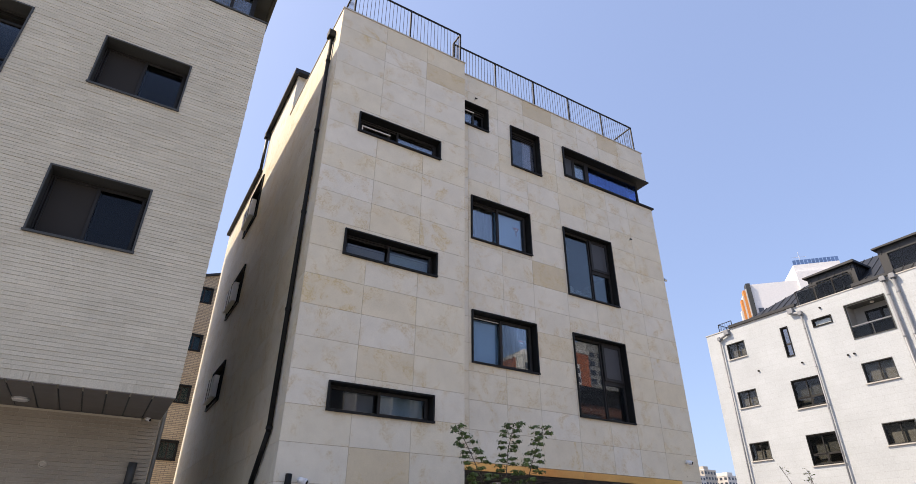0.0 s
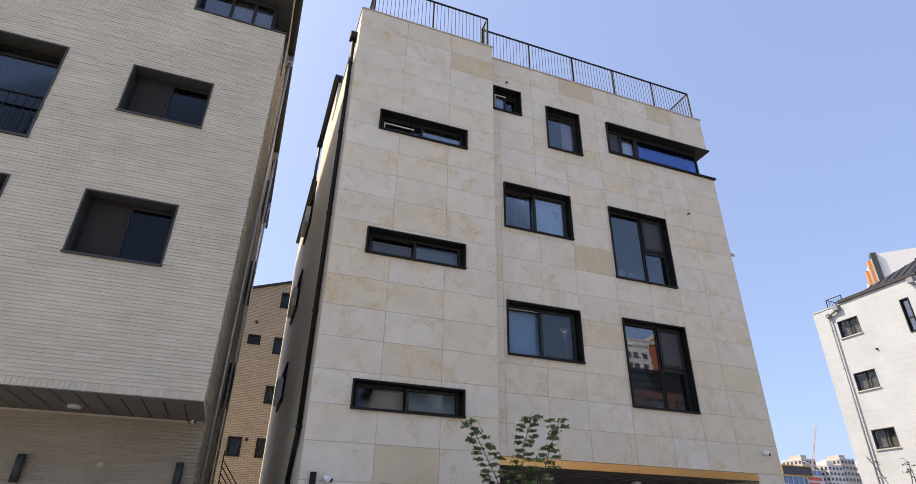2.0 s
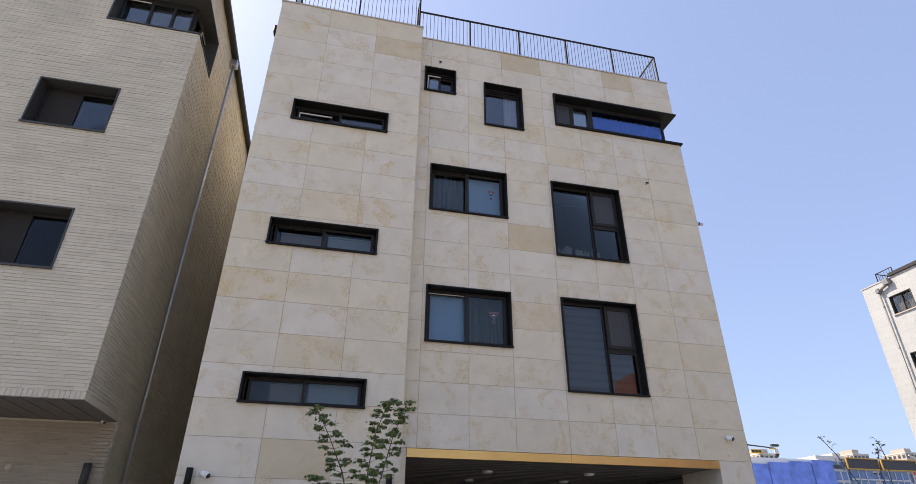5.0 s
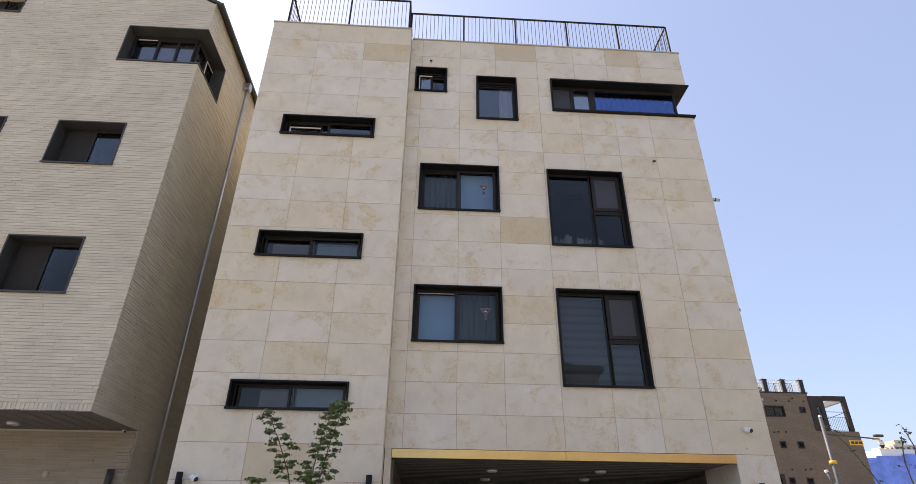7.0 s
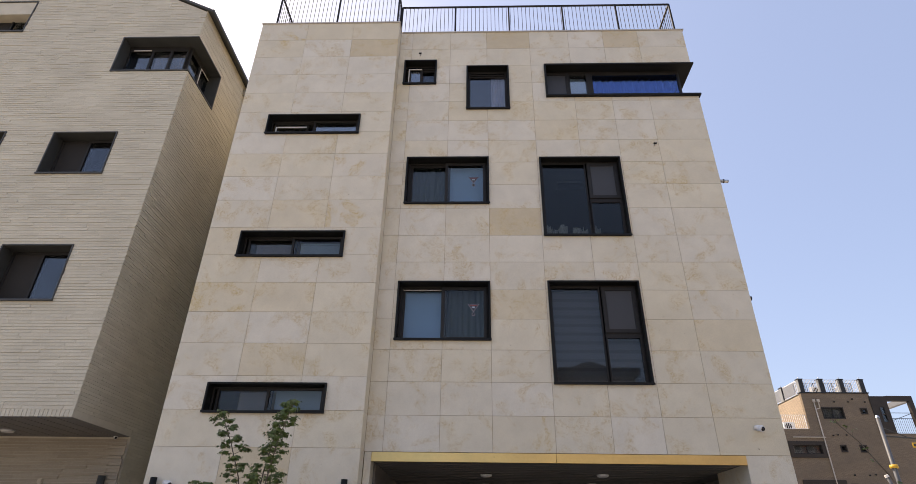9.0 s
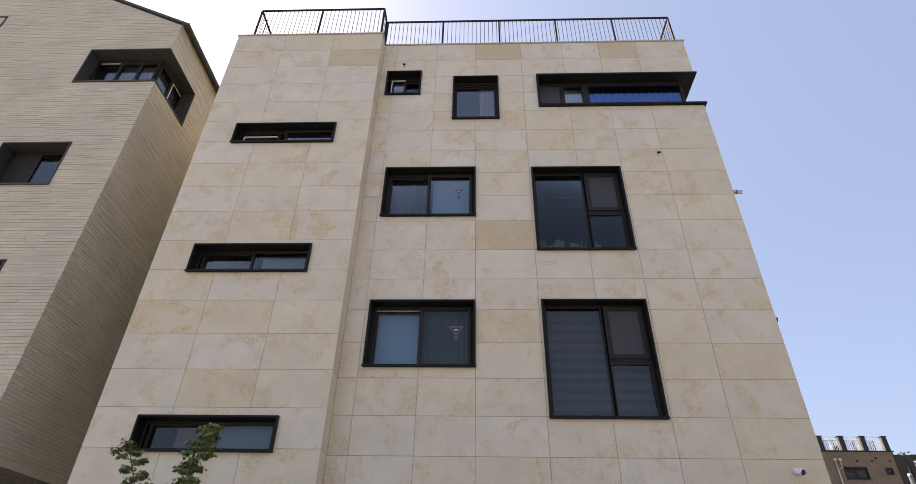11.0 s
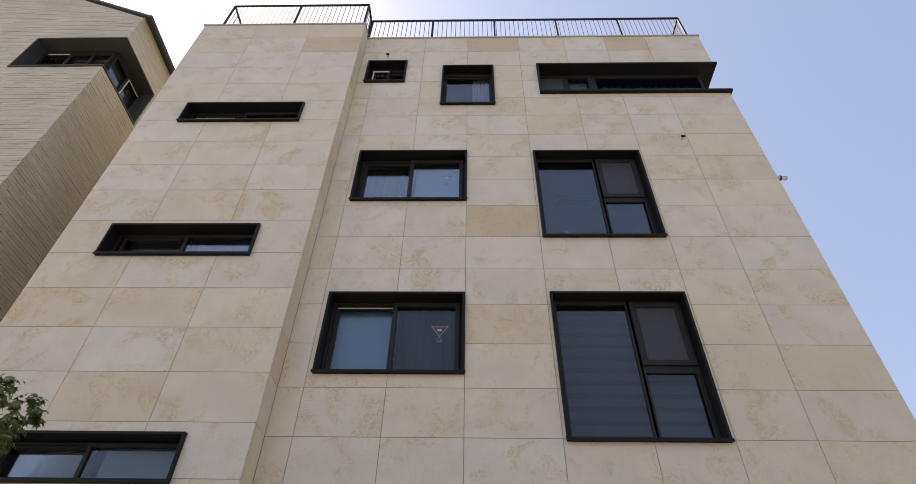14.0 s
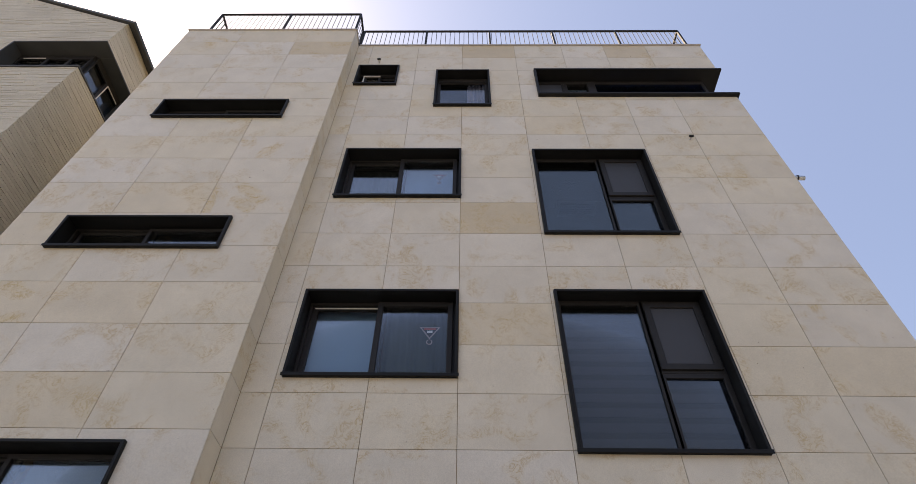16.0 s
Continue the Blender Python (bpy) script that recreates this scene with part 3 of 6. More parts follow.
YI = YR + 0.34
blind(4.5, 5.32, 4.98, 6.06, YI, BLIND, "pale blue roller blind drawn down behind the glass")
curtain(5.3, 6.13, 4.9, 6.22, YI + 0.1, CURTAIN_DARK, "dark teal curtain drawn behind the sliding window", 7, 0.012)
blind(5.3, 6.13, 7.93, 9.0, YI, BLIND, "pale blue roller blind drawn down behind the glass")
curtain(4.48, 5.3, 7.85, 9.12, YI + 0.1, CURTAIN_DARK, "dark teal curtain drawn behind the sliding window", 7, 0.012)
blind(7.33, 8.96, 4.2, 6.05, YI, BLIND_GREY, "grey striped roller blind drawn down behind the tall window", 0.17, BLIND_SHEER)
curtain(6.28, 6.66, 10.5, 11.7, YR + 0.25, CURTAIN, "pale grey lilac curtain pulled to one side", 6, 0.03)
curtain(8.7, 10.62, 10.86, 11.74, YI + 0.12, CURTAIN_BLUE, "royal blue curtain drawn behind the corner window", 13, 0.06)
blind(8.16, 8.58, 10.88, 11.66, YI, BLIND_PALE, "pale blue blind behind the small corner pane")
blind(2.4, 3.3, 3.6, 4.0, YL + 0.34, BLIND_PALE, "pale grey blind behind the low window")
blind(2.4, 3.3, 6.55, 6.9, YL + 0.34, BLIND_PALE, "pale grey blind half drawn behind the low window")
blind(1.75, 2.3, 3.6, 3.96, YL + 0.36, BLIND_GREY, "grey blind behind the low window")
blind(1.5, 2.3, 6.55, 6.88, YL + 0.36, BLIND_GREY, "grey blind behind the low window")
vent = thing("ceiling_vent", "grey louvred air vent on the room ceiling", "vent")
part("frame", ring(Mesh(lambda u, d, z: (u, z, d)), 7.8, 8.5, 10.6, 10.95, 0.03, 9.16, 9.198), ROOM, vent)
for i in range(6):
    part("slat", Mesh().box(7.84, 8.46, 10.645 + i * 0.05, 10.665 + i * 0.05, 9.165, 9.196), SCREEN, vent)
ledge = part("window_ledge", Mesh().box(7.32, 8.96, YR + 0.30, YR + 0.5, 7.16, 7.20), PVC)
tagged(ledge, "white inner ledge behind the tall window", "ledge")
rnd = random.Random(4)
for x, w, h in ((7.45, 0.1, 0.22), (7.56, 0.09, 0.2), (7.73, 0.16, 0.24), (8.02, 0.2, 0.25), (8.16, 0.12, 0.2), (8.38, 0.13, 0.24), (8.47, 0.08, 0.2)):
    c = thing("folded_cloth", "crumpled white cloth standing on the window ledge", "cloth", "cloths on the ledge")
    bm = Mesh()
    n = 7
    pts = []
    for k in range(2):
        for i in range(n):
            s = i / (n - 1)
            pts.append((x + w * (s - 0.5) + 0.3 * k * (rnd.random() - 0.5) * w, YR + 0.36 + 0.04 * math.sin(i * 2.1 + x * 9), 7.202 + k * 1.5 * h * (0.75 + 0.4 * rnd.random())))
    back = [(a, b + 0.05, z) for a, b, z in pts]
    fs = [(i, i + 1, n + i + 1, n + i) for i in range(n - 1)]
    bm.add(pts, fs)
    bm.add(back, [tuple(reversed(q)) for q in fs])
    part("cloth", bm, CLOTH, c, smooth=True)


def hanging_sign(x, z):
    s = thing("hanging_sign", "red and white triangle sign with a round tag", "sign")
    s.location = (x, YR + 0.168, z)
    part("triangle", Mesh().prism([(-0.115, 0.0), (0.115, 0.0), (0, -0.17)], -0.004, 0.0), SIGN_EDGE, s)
    part("triangle_face", Mesh().prism([(-0.092, -0.012), (0.092, -0.012), (0, -0.145)], -0.007, -0.0045), SCREEN, s)
    part("print_bar", Mesh().box(-0.07, 0.07, -0.009, -0.0072, -0.04, -0.022), RED_PRINT, s)
    part("print_bar", Mesh().box(-0.03, 0.03, -0.009, -0.0072, -0.085, -0.055), CLOTH, s)
    part("tag", Mesh().tube((0, -0.006, -0.21), (0, 0.0, -0.21), 0.034, 0.034, 16), SIGN_EDGE, s)
    part("tag_print", Mesh().tube((0, -0.009, -0.21), (0, -0.0065, -0.21), 0.024, 0.024, 12), SCREEN, s)


hanging_sign(5.86, 5.72)
hanging_sign(5.86, 8.68)


# ---- railings on the roof ----
def railing(label, pts, z0, z1, posts, gap=0.1, bar_r=0.0065, post_r=0.019, mat=None, group=""):
    """A railing along straight runs. posts: spacing of the posts on each run."""
    r = thing("railing", label, "railing", group)
    mat = mat or BLACK
    bar = Mesh().tube((0, 0, z0 + 0.07), (0, 0, z1 - 0.02), bar_r, n=6).data("bar", mat)
    post = Mesh().box(-post_r, post_r, -post_r, post_r, z0, z1 - 0.015).data("post", mat)

    def put(name, me, p):
        o = new(name, me)
        o.parent = r
        o.location = (p.x, p.y, 0)

    for k in range(len(pts) - 1):
        a, b = Vector((*pts[k], 0)), Vector((*pts[k + 1], 0))
        up = Vector((0, 0, 1))
        ln = (b - a).length
        side = (b - a).normalized().cross(up) * 0.02
        for nm, za, zb in (("top_rail", z1 - 0.03, z1), ("bottom_rail", z0 + 0.05, z0 + 0.072)):
            m = Mesh()
            e = [a - side, b - side, b + side, a + side]
            m.add([(q.x, q.y, z) for z in (za, zb) for q in e], [(0, 3, 2, 1), (4, 5, 6, 7), (0, 1, 5, 4), (1, 2, 6, 5), (2, 3, 7, 6), (3, 0, 4, 7)])
            part(nm, m, mat, r)
        np_ = max(1, round(ln / posts))
        for i in range(np_ + (k == len(pts) - 2)):
            put("post", post, a.lerp(b, i / np_))
        nb = round(ln / gap)
        for i in range(1, nb):
            put("bar", bar, a.lerp(b, i / nb))
    return r


railing("black metal bar railing on the roof parapet", [(0.92, 12.4), (0.92, 9.31), (3.96, 9.31), (3.96, 9.69)], TOP + 0.035, 14.15, 1.52)
railing("black metal bar railing along the roof edge", [(4.0, 9.69), (10.93, 9.69), (10.93, 12.4)], TOP + 0.035, 14.15, 1.39)


# ---- fixtures on the stone front ----
def dome_camera(x, y, z, turn=0.0, label="small white and black security camera on the stone wall"):
    c = thing("security_camera", label, "camera")
    c.location = (x, y, z)
    c.rotation_euler = (0, 0, turn)
    part("bracket", Mesh().tube((0, 0, 0.02), (0, -0.05, 0.02), 0.045, 0.04, 16), WHITE, c)
    part("body", Mesh().tube((-0.05, -0.03, 0.03), (0.0, -0.12, 0.0), 0.04, 0.055, 16).tube((0.0, -0.12, 0.0), (0.012, -0.145, -0.012), 0.055, 0.045, 16), WHITE, c, smooth=True)
    part("lens", Mesh().tube((0.012, -0.145, -0.012), (0.02, -0.16, -0.02), 0.04, 0.025, 16), LENS, c)
    return c


def wall_lamp(x, y, z, h=0.3, r=0.05, mat=None, label="black cylinder wall lamp shining up and down"):
    w = thing("wall_lamp", label, "lamp")
    w.location = (x, y, z)
    part("body", Mesh().tube((0, -0.09, -h), (0, -0.09, 0), r, r, 18), mat or BLACK, w, smooth=True)
    part("back_plate", Mesh().box(-0.03, 0.03, -0.05, 0, -h * 0.65, -h * 0.35), mat or BLACK, w)
    return w


dome_camera(10.605, YR, 3.405)
dome_camera(1.02, YL, 2.42, 0.6, "white dome security camera on the limestone beside a wall lamp")
for x, y in ((0.83, YL), (3.85, YL), (10.62, YR)):
    wall_lamp(x, y, 2.52)
cc = thing("security_camera", "dark security camera on an arm at the house corner", "camera")
cc.location = (XR, 9.9, 3.45)
part("arm", Mesh().tube((0, 0, 0), (0.1, 0, 0.02), 0.012), BLACK, cc)
part("body", Mesh().tube((0.08, -0.09, 0.02), (0.17, 0.06, 0.04), 0.035, 0.03, 12), BLACK, cc, smooth=True)
for x, z, y in ((4.56, 12.2, YR), (9.80, 9.39, YR)):
    s = thing("vent_cap", "tiny dark wall vent cap", "vent")
    s.location = (x, y, z)
    part("cap", Mesh().tube((-0.032, -0.07, 0), (0.032, -0.07, 0), 0.02, 0.02, 10), SASH, s)
    part("stub", Mesh().tube((0, 0, 0), (0, -0.06, 0), 0.015, 0.015, 8), STEEL, s)
for y, z in ((9.62, 8.5), (9.72, 5.86)):
    s = thing("pipe_outlet", "short steel pipe outlet on the side wall", "pipe")
    s.location = (XR, y, z)
    part("pipe", Mesh().tube((0, 0, 0), (0.2 if z > 7 else 0.1, 0, -0.01), 0.035, 0.035, 12), STEEL, s, smooth=True)
    part("collar", Mesh().tube((0.09, 0, -0.003), (0.11, 0, -0.004), 0.042, 0.042, 12), SASH, s)


def downpipe(label, x, y, z1, z0, r, mat, jog=None, group=""):
    d = thing("downpipe", label, "downpipe", group)
    part("hopper", Mesh().box(x - 0.1, x + 0.1, y - 0.1, y + 0.1, z1 - 0.02, z1 + 0.2), mat, d, bevel=0.015)
    m = Mesh()
    if jog:
        zj, y2 = jog
        m.tube((x, y, z1), (x, y, zj), r, n=12).tube((x, y, zj + 0.02), (x, y2, zj - 0.7), r, n=12).tube((x, y2, zj - 0.68), (x, y2, z0), r, n=12)
    else:
        m.tube((x, y, z1), (x, y, z0), r, n=14)
    part("pipe", m, mat, d, smooth=True)
    z = z1 - 0.8
    while z > z0 + 1:
        part("clip", Mesh().tube((x, y, z), (x, y, z + 0.05), r * 1.25, n=12), mat, d)
        z -= 2.1
    return d


downpipe("black square-headed downpipe on the alley corner", XL - 0.06, 9.75, 12.45, 0.0, 0.045, BLACK, (3.2, 10.4))
downpipe("black downpipe on the alley side of the attic", XL - 0.07, 16.9, 14.3, 12.95, 0.05, ROOFING)

# ---- the white brick house ----
LX, LY, LZ = -0.96, 9.31, 3.48
LYG = 11.15
LYB, LXL = 22.6, -10.4
EAVE, RIDGE_X = 13.62, -5.66
SL = 0.526
LW = {
    "one": (-3.535, -2.075, 8.535, 9.685), "two": (-3.54, -2.075, 5.60, 6.815), "three": (-5.95, -4.63, 7.58, 9.71), "four": (-5.95, -4.63, 4.68, 6.82),
    "five": (-6.9, -5.55, 12.95, 14.1), "corner": (-2.855, LX, 11.54, 12.70)}
LSW = [(17.0, 18.1, 11.4, 12.5), (17.0, 18.1, 8.3, 9.4), (17.0, 18.1, 5.0, 6.1)]
lh = thing("brick_house", "four-storey house of long white bricks with charcoal window reveals", "building")
JO = 0.008
lw_f = part("wall", Mesh(front(LY + JO)).slab(LXL, LX - JO, LZ, EAVE, 0, 0.28, list(LW.values())), MORTAR, lh)
part("wall", Mesh(front(LY + JO)).prism([(LXL, EAVE), (LX - JO, EAVE), (RIDGE_X, EAVE + SL * (LX - RIDGE_X))], 0.0, 0.28), MORTAR, lh)
lw_s = part("wall", Mesh(flank(LX - JO, -1)).slab(LY + JO + 0.28, LYB, 0, EAVE, 0, 0.28, LSW + [(LY, 10.68, 11.54, 12.70), (LY, LYG + 0.05, -1, LZ)]), MORTAR, lh)
lw_g = part("wall", Mesh(front(LYG)).slab(LXL, LX - 0.3, 0, LZ - 0.02, 0, 0.2), MORTAR, lh)
part("wall", Mesh(front(LYB)).slab(LXL, LX - JO, 0, EAVE, 0, 0.2), MORTAR, lh)
part("wall", Mesh(flank(LXL)).slab(LY + 0.3, LYB, 0, EAVE, 0, 0.2), MORTAR, lh)
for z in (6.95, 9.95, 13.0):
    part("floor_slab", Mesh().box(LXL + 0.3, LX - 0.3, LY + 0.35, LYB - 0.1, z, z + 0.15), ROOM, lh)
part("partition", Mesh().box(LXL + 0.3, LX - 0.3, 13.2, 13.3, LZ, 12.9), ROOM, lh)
# roof: two slopes with a thin dark edge
rz = EAVE + SL * (LX - RIDGE_X)
for s in (1, -1):
    xe = LX + 0.12 if s > 0 else 2 * RIDGE_X - LX - 0.12
    ze = EAVE + 0.03 - SL * 0.12
    part("roof", Mesh(front(0)).prism([(xe, ze), (RIDGE_X, rz + 0.03), (RIDGE_X, rz + 0.1), (xe, ze + 0.07)], LY - 0.05, LYB + 0.1), CHARCOAL, lh, "charcoal metal gable roof with a thin edge")
part("gutter", Mesh(flank(LX + 0.12)).slab(LY - 0.05, LYB + 0.1, EAVE - 0.06, EAVE + 0.03, 0, 0.07), CHARCOAL, lh, bevel=0.01)
# overhanging soffit with panels
for i in range(30):
    x1 = LX - 0.012 - i * 0.3
    part("soffit_panel", Mesh().box(x1 - 0.278, x1, LY + 0.006, LYG, LZ - 0.014, LZ - 0.004), SOFFIT, lh)
part("soffit_backing", Mesh().box(LXL, LX - 0.06, LY + 0.3, LYG + 0.01, LZ, LZ + 0.05), SCREEN, lh)
lamp = thing("ceiling_lamp", "round flat white lamp under the soffit", "ceiling lamp")
lamp.location = (-2.95, 10.5, LZ - 0.014)
part("disc", Mesh().tube((0, 0, 0), (0, 0, -0.04), 0.11, 0.1, 24), PVC, lamp)
part("rim", Mesh().tube((0, 0, 0), (0, 0, -0.02), 0.12, 0.12, 24), STEEL, lamp)
dome_camera(-1.18, LYG - 0.07, 3.43, 0.4, "small white security camera under the soffit").scale = (0.6, 0.6, 0.6)
for x in (-3.58, -1.22, -6.0):
    wall_lamp(x, LYG - 0.01, 2.74, 0.42, 0.065, CHARCOAL, "charcoal cylinder wall lamp on the white brick")
sn = thing("wall_sensor", "round white sensor cap on the white brick wall", "sensor")
sn.location = (-2.45, LYG - 0.02, 2.64)
part("cap", Mesh().tube((0, 0.02, 0), (0, -0.035, 0), 0.045, 0.035, 18), CREAM_CAP, sn, smooth=True)
part("ring", Mesh().tube((0, 0.02, 0), (0, -0.012, 0), 0.055, 0.055, 18), CREAM_CAP, sn)

LF = front(LY)
lbl = "charcoal metal lined window with two sliding panes in a deep reveal"
for key in ("one", "two", "five"):
    window(lh, LF, *LW[key], [(0, 1, 0, 1, 0.27, 0.04, None), (0.03, 0.53, 0.02, 0.97, 0.29, 0.05, GLASS_DARK), (0.47, 0.98, 0.02, 0.97, 0.24, 0.05, GLASS_DARK), (0.035, 0.49, 0.025, 0.965, 0.255, 0.025, SCREEN_DARK)],
           out=0.02, depth=0.34, lip=0.03, mat=CHARCOAL, label=lbl, sill=0.02)
for key in ("three", "four"):
    w = LW[key]
    window(lh, LF, *w, [(0, 1, 0, 1, 0.27, 0.04, None), (0.0, 1.0, 0.02, 0.9, 0.29, 0.05, GLASS_DARK)], out=0.02, depth=0.34, lip=0.03, mat=CHARCOAL,
           label="tall charcoal window behind a low bar railing", sill=0.02)
    railing("black bar railing across the tall window", [(w[0] + 0.04, LY + 0.1), (w[1] - 0.04, LY + 0.1)], w[2] + 0.02, w[2] + 0.95, 2.0, 0.14, 0.008, 0.012)
# corner window: charcoal lining, panes set back on both faces
x0, x1, z0, z1 = LW["corner"]
IN = 0.34
cwin = part("window", Mesh().box(x0, LX + 0.015, LY - 0.02, LY + IN, z1 - 0.03, z1), CHARCOAL, lh, "charcoal lined corner window with small panes set back", bevel=0.003)
part("head", Mesh().box(LX - IN, LX + 0.015, LY + IN, 10.68, z1 - 0.03, z1), CHARCOAL, cwin)
part("sill", Mesh().box(x0, LX + 0.02, LY - 0.03, LY + IN, z0, z0 + 0.03), CHARCOAL, cwin)
part("sill", Mesh().box(LX - IN, LX + 0.02, LY + IN, 10.68, z0, z0 + 0.03), CHARCOAL, cwin)
part("jamb", Mesh().box(x0, x0 + 0.03, LY - 0.02, LY + IN, z0 + 0.031, z1 - 0.031), CHARCOAL, cwin)
part("jamb", Mesh().box(LX - IN, LX + 0.015, 10.65, 10.68, z0 + 0.031, z1 - 0.031), CHARCOAL, cwin)
for u0, u1 in ((-2.8, -2.2), (-2.2, -1.72), (-1.72, LX - IN)):
    part("sash", ring(Mesh(front(LY + IN)), u0, u1, z0 + 0.03, z1 - 0.16, 0.028, -0.06, 0.0), SASH, cwin)
    pane(cwin, front(LY + IN), u0 + 0.035, u1 - 0.035, z0 + 0.06, z1 - 0.18, -0.03, GLASS_MID)
part("head_panel", Mesh(front(LY + IN)).box(x0, LX - IN, -0.06, 0.0, z1 - 0.16, z1 - 0.03), SASH, cwin)
for u0, u1 in ((LY + IN, 10.15), (10.15, 10.68)):
    part("sash", ring(Mesh(flank(LX - IN, -1)), u0, u1, z0 + 0.03, z1 - 0.16, 0.028, -0.06, 0.0), SASH, cwin)
    pane(cwin, flank(LX - IN, -1), u0 + 0.035, u1 - 0.035, z0 + 0.06, z1 - 0.18, -0.03, GLASS_MID)
part("head_panel", Mesh(flank(LX - IN, -1)).box(LY + IN, 10.68, -0.06, 0.0, z1 - 0.16, z1 - 0.03), SASH, cwin)
part("white_edge", Mesh(front(LY + IN)).box(-2.7, -2.25, -0.075, -0.062, z1 - 0.185, z1 - 0.165), PVC, cwin, "white inner frame edge")
part("white_edge", Mesh(flank(LX - IN, -1)).box(10.18, 10.2, -0.075, -0.062, z0 + 0.1, z1 - 0.2), PVC, cwin, "white inner frame edge")
part("white_edge", Mesh(flank(LX - IN, -1)).box(10.18, 10.6, -0.075, -0.062, z1 - 0.2, z1 - 0.185), PVC, cwin, "white inner frame edge")
part("inner_blind", Mesh().box(-2.15, LX - IN - 0.06, LY + IN + 0.05, LY + IN + 0.06, z0 + 0.05, z1 - 0.2), BLIND_BROWN, cwin, "brown grey blind behind the corner panes")
part("inner_blind", Mesh().box(LX - IN - 0.06, LX - IN - 0.05, LY + IN + 0.07, 10.6, z0 + 0.05, z1 - 0.2), BLIND_BROWN, cwin, "brown grey blind behind the corner panes")
for w in LSW:
    window(lh, flank(LX, -1), *w, [(0, 1, 0, 1, 0.15, 0.05, GLASS_DARK)], out=0.16, depth=0.2, lip=0.03, mat=CHARCOAL, label="charcoal boxed window on the alley side")
for y in (12.05, 16.8, 20.4):
    downpipe("bright steel downpipe clipped to the white brick", LX + 0.1, y, EAVE - 0.32, 0, 0.036, STEEL, None, "alley downpipes")

# ---- tan brick house at the end of the alley ----
tb = thing("tan_brick_house", "tan brick house with teal-dark windows beyond the alley", "building")
TY = 32.0
TW = []
for k in range(-1, 4):
    z = 6.2 + 2.73 * k
    TW += [(0.6, 1.5, z - 0.95, z)] + ([(-0.8, -0.12, z - (0.55 if k == 2 else 0.95), z)] if k in (-1, 0, 2) else [])
part("wall", Mesh(front(TY)).slab(-1.6, 9, 0, 14.2, 0, 0.3, TW), BRICK_TAN, tb)
part("gable", Mesh(front(TY)).prism([(-1.6, 14.2), (0.599, 14.2), (0.599, 14.9), (-1.6, 14.17)], 0, 0.3), BRICK_TAN, tb)
part("gable", Mesh(front(TY)).prism([(1.501, 14.2), (9, 14.2), (1.8, 15.3), (1.501, 15.2)], 0, 0.3), BRICK_TAN, tb)
part("gable", Mesh(front(TY)).prism([(0.6, 14.401), (1.5, 14.401), (1.5, 15.2), (0.6, 14.9)], 0, 0.3), BRICK_TAN, tb)
part("roof", Mesh(front(TY)).prism([(-1.8, 14.1), (1.8, 15.3), (9.2, 14.15), (9.2, 14.27), (1.8, 15.42), (-1.8, 14.22)], -0.15, 9), ROOFING, tb)
part("wall", Mesh().box(-1.5, 9, TY + 2.4, TY + 2.5, 0, 14.1), ROOM, tb)
for x, z in ((-0.5, 12.4), (0.1, 6.1)):
    part("vent_cap", Mesh().tube((x, TY, z), (x, TY - 0.1, z), 0.08, n=10), SASH, tb)
for w in TW:
    window(tb, front(TY), *w, [(0, 0.52, 0, 1, 0.05, 0.05, GLASS_DARK), (0.48, 1, 0, 1, 0.08, 0.05, GLASS_DARK)], out=0.05, depth=0.12, lip=0.07, label="dark framed window in tan brick")
    # teal sheet added behind each pane, standing in for teal glass
    part("inner_blind", Mesh(front(TY)).box(w[0] + 0.08, w[1] - 0.08, 0.2, 0.21, w[2] + 0.08, w[3] - 0.08), TEAL_BACKING, tb, "teal sheet behind the panes for the glass colour")
stair = thing("metal_stair_rail", "black metal stair railing in the alley", "railing")
part("landing", Mesh().box(-0.75, 0.5, 21.9, 22.6, 2.75, 2.85), BLACK, stair)
for i in range(5):
    part("rail", Mesh().tube((-0.7, 22.0, 4.0 - 0.22 * i), (0.1, 22.0, 2.95 - 0.2 * i), 0.018), BLACK, stair)
part("post", Mesh().tube((-0.7, 22.0, 2.8), (-0.7, 22.0, 4.3), 0.02), BLACK, stair)

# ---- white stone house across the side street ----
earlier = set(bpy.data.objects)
RXF, RT = 29.3, 13.42
rh = thing("white_stone_house", "sunlit white stone-clad apartment house with a dark metal roof", "building")
RW_S = [(18.66, 19.82, z, z + 0.93) for z in (11.63, 8.78, 5.93, 3.05)]
RW_B = [(15.05, 16.6, z, z + 1.48) for z in (8.17, 5.36, 2.5)]
RW_R = [(11.58, 12.98, z, z + 0.98) for z in (8.72, 5.87, 3.0)]
SLIT = (15.97, 16.4, 10.9, 12.58)
LOW = (13.6, 14.62, 12.05, 12.5)
BALC = (10.95, 12.9, 10.9, 12.72)
RF = flank(RXF)
part("wall", Mesh(RF).slab(-6, 21.06, 0, RT, 0, 0.3, RW_S + RW_B + RW_R + [SLIT, LOW, BALC]), SLAB_WHITE, rh)
part("wall", Mesh(front(21.06)).box(RXF + 0.301, RXF + 14, -0.3, 0, 0, RT), SLAB_WHITE, rh)
part("partition", Mesh().box(RXF + 3, RXF + 3.1, -6, 20.75, 0, RT - 0.2), ROOM, rh)
part("flat_roof", Mesh().box(RXF + 0.2, RXF + 14, -6, 20.9, RT - 0.35, RT - 0.2), CAP, rh)
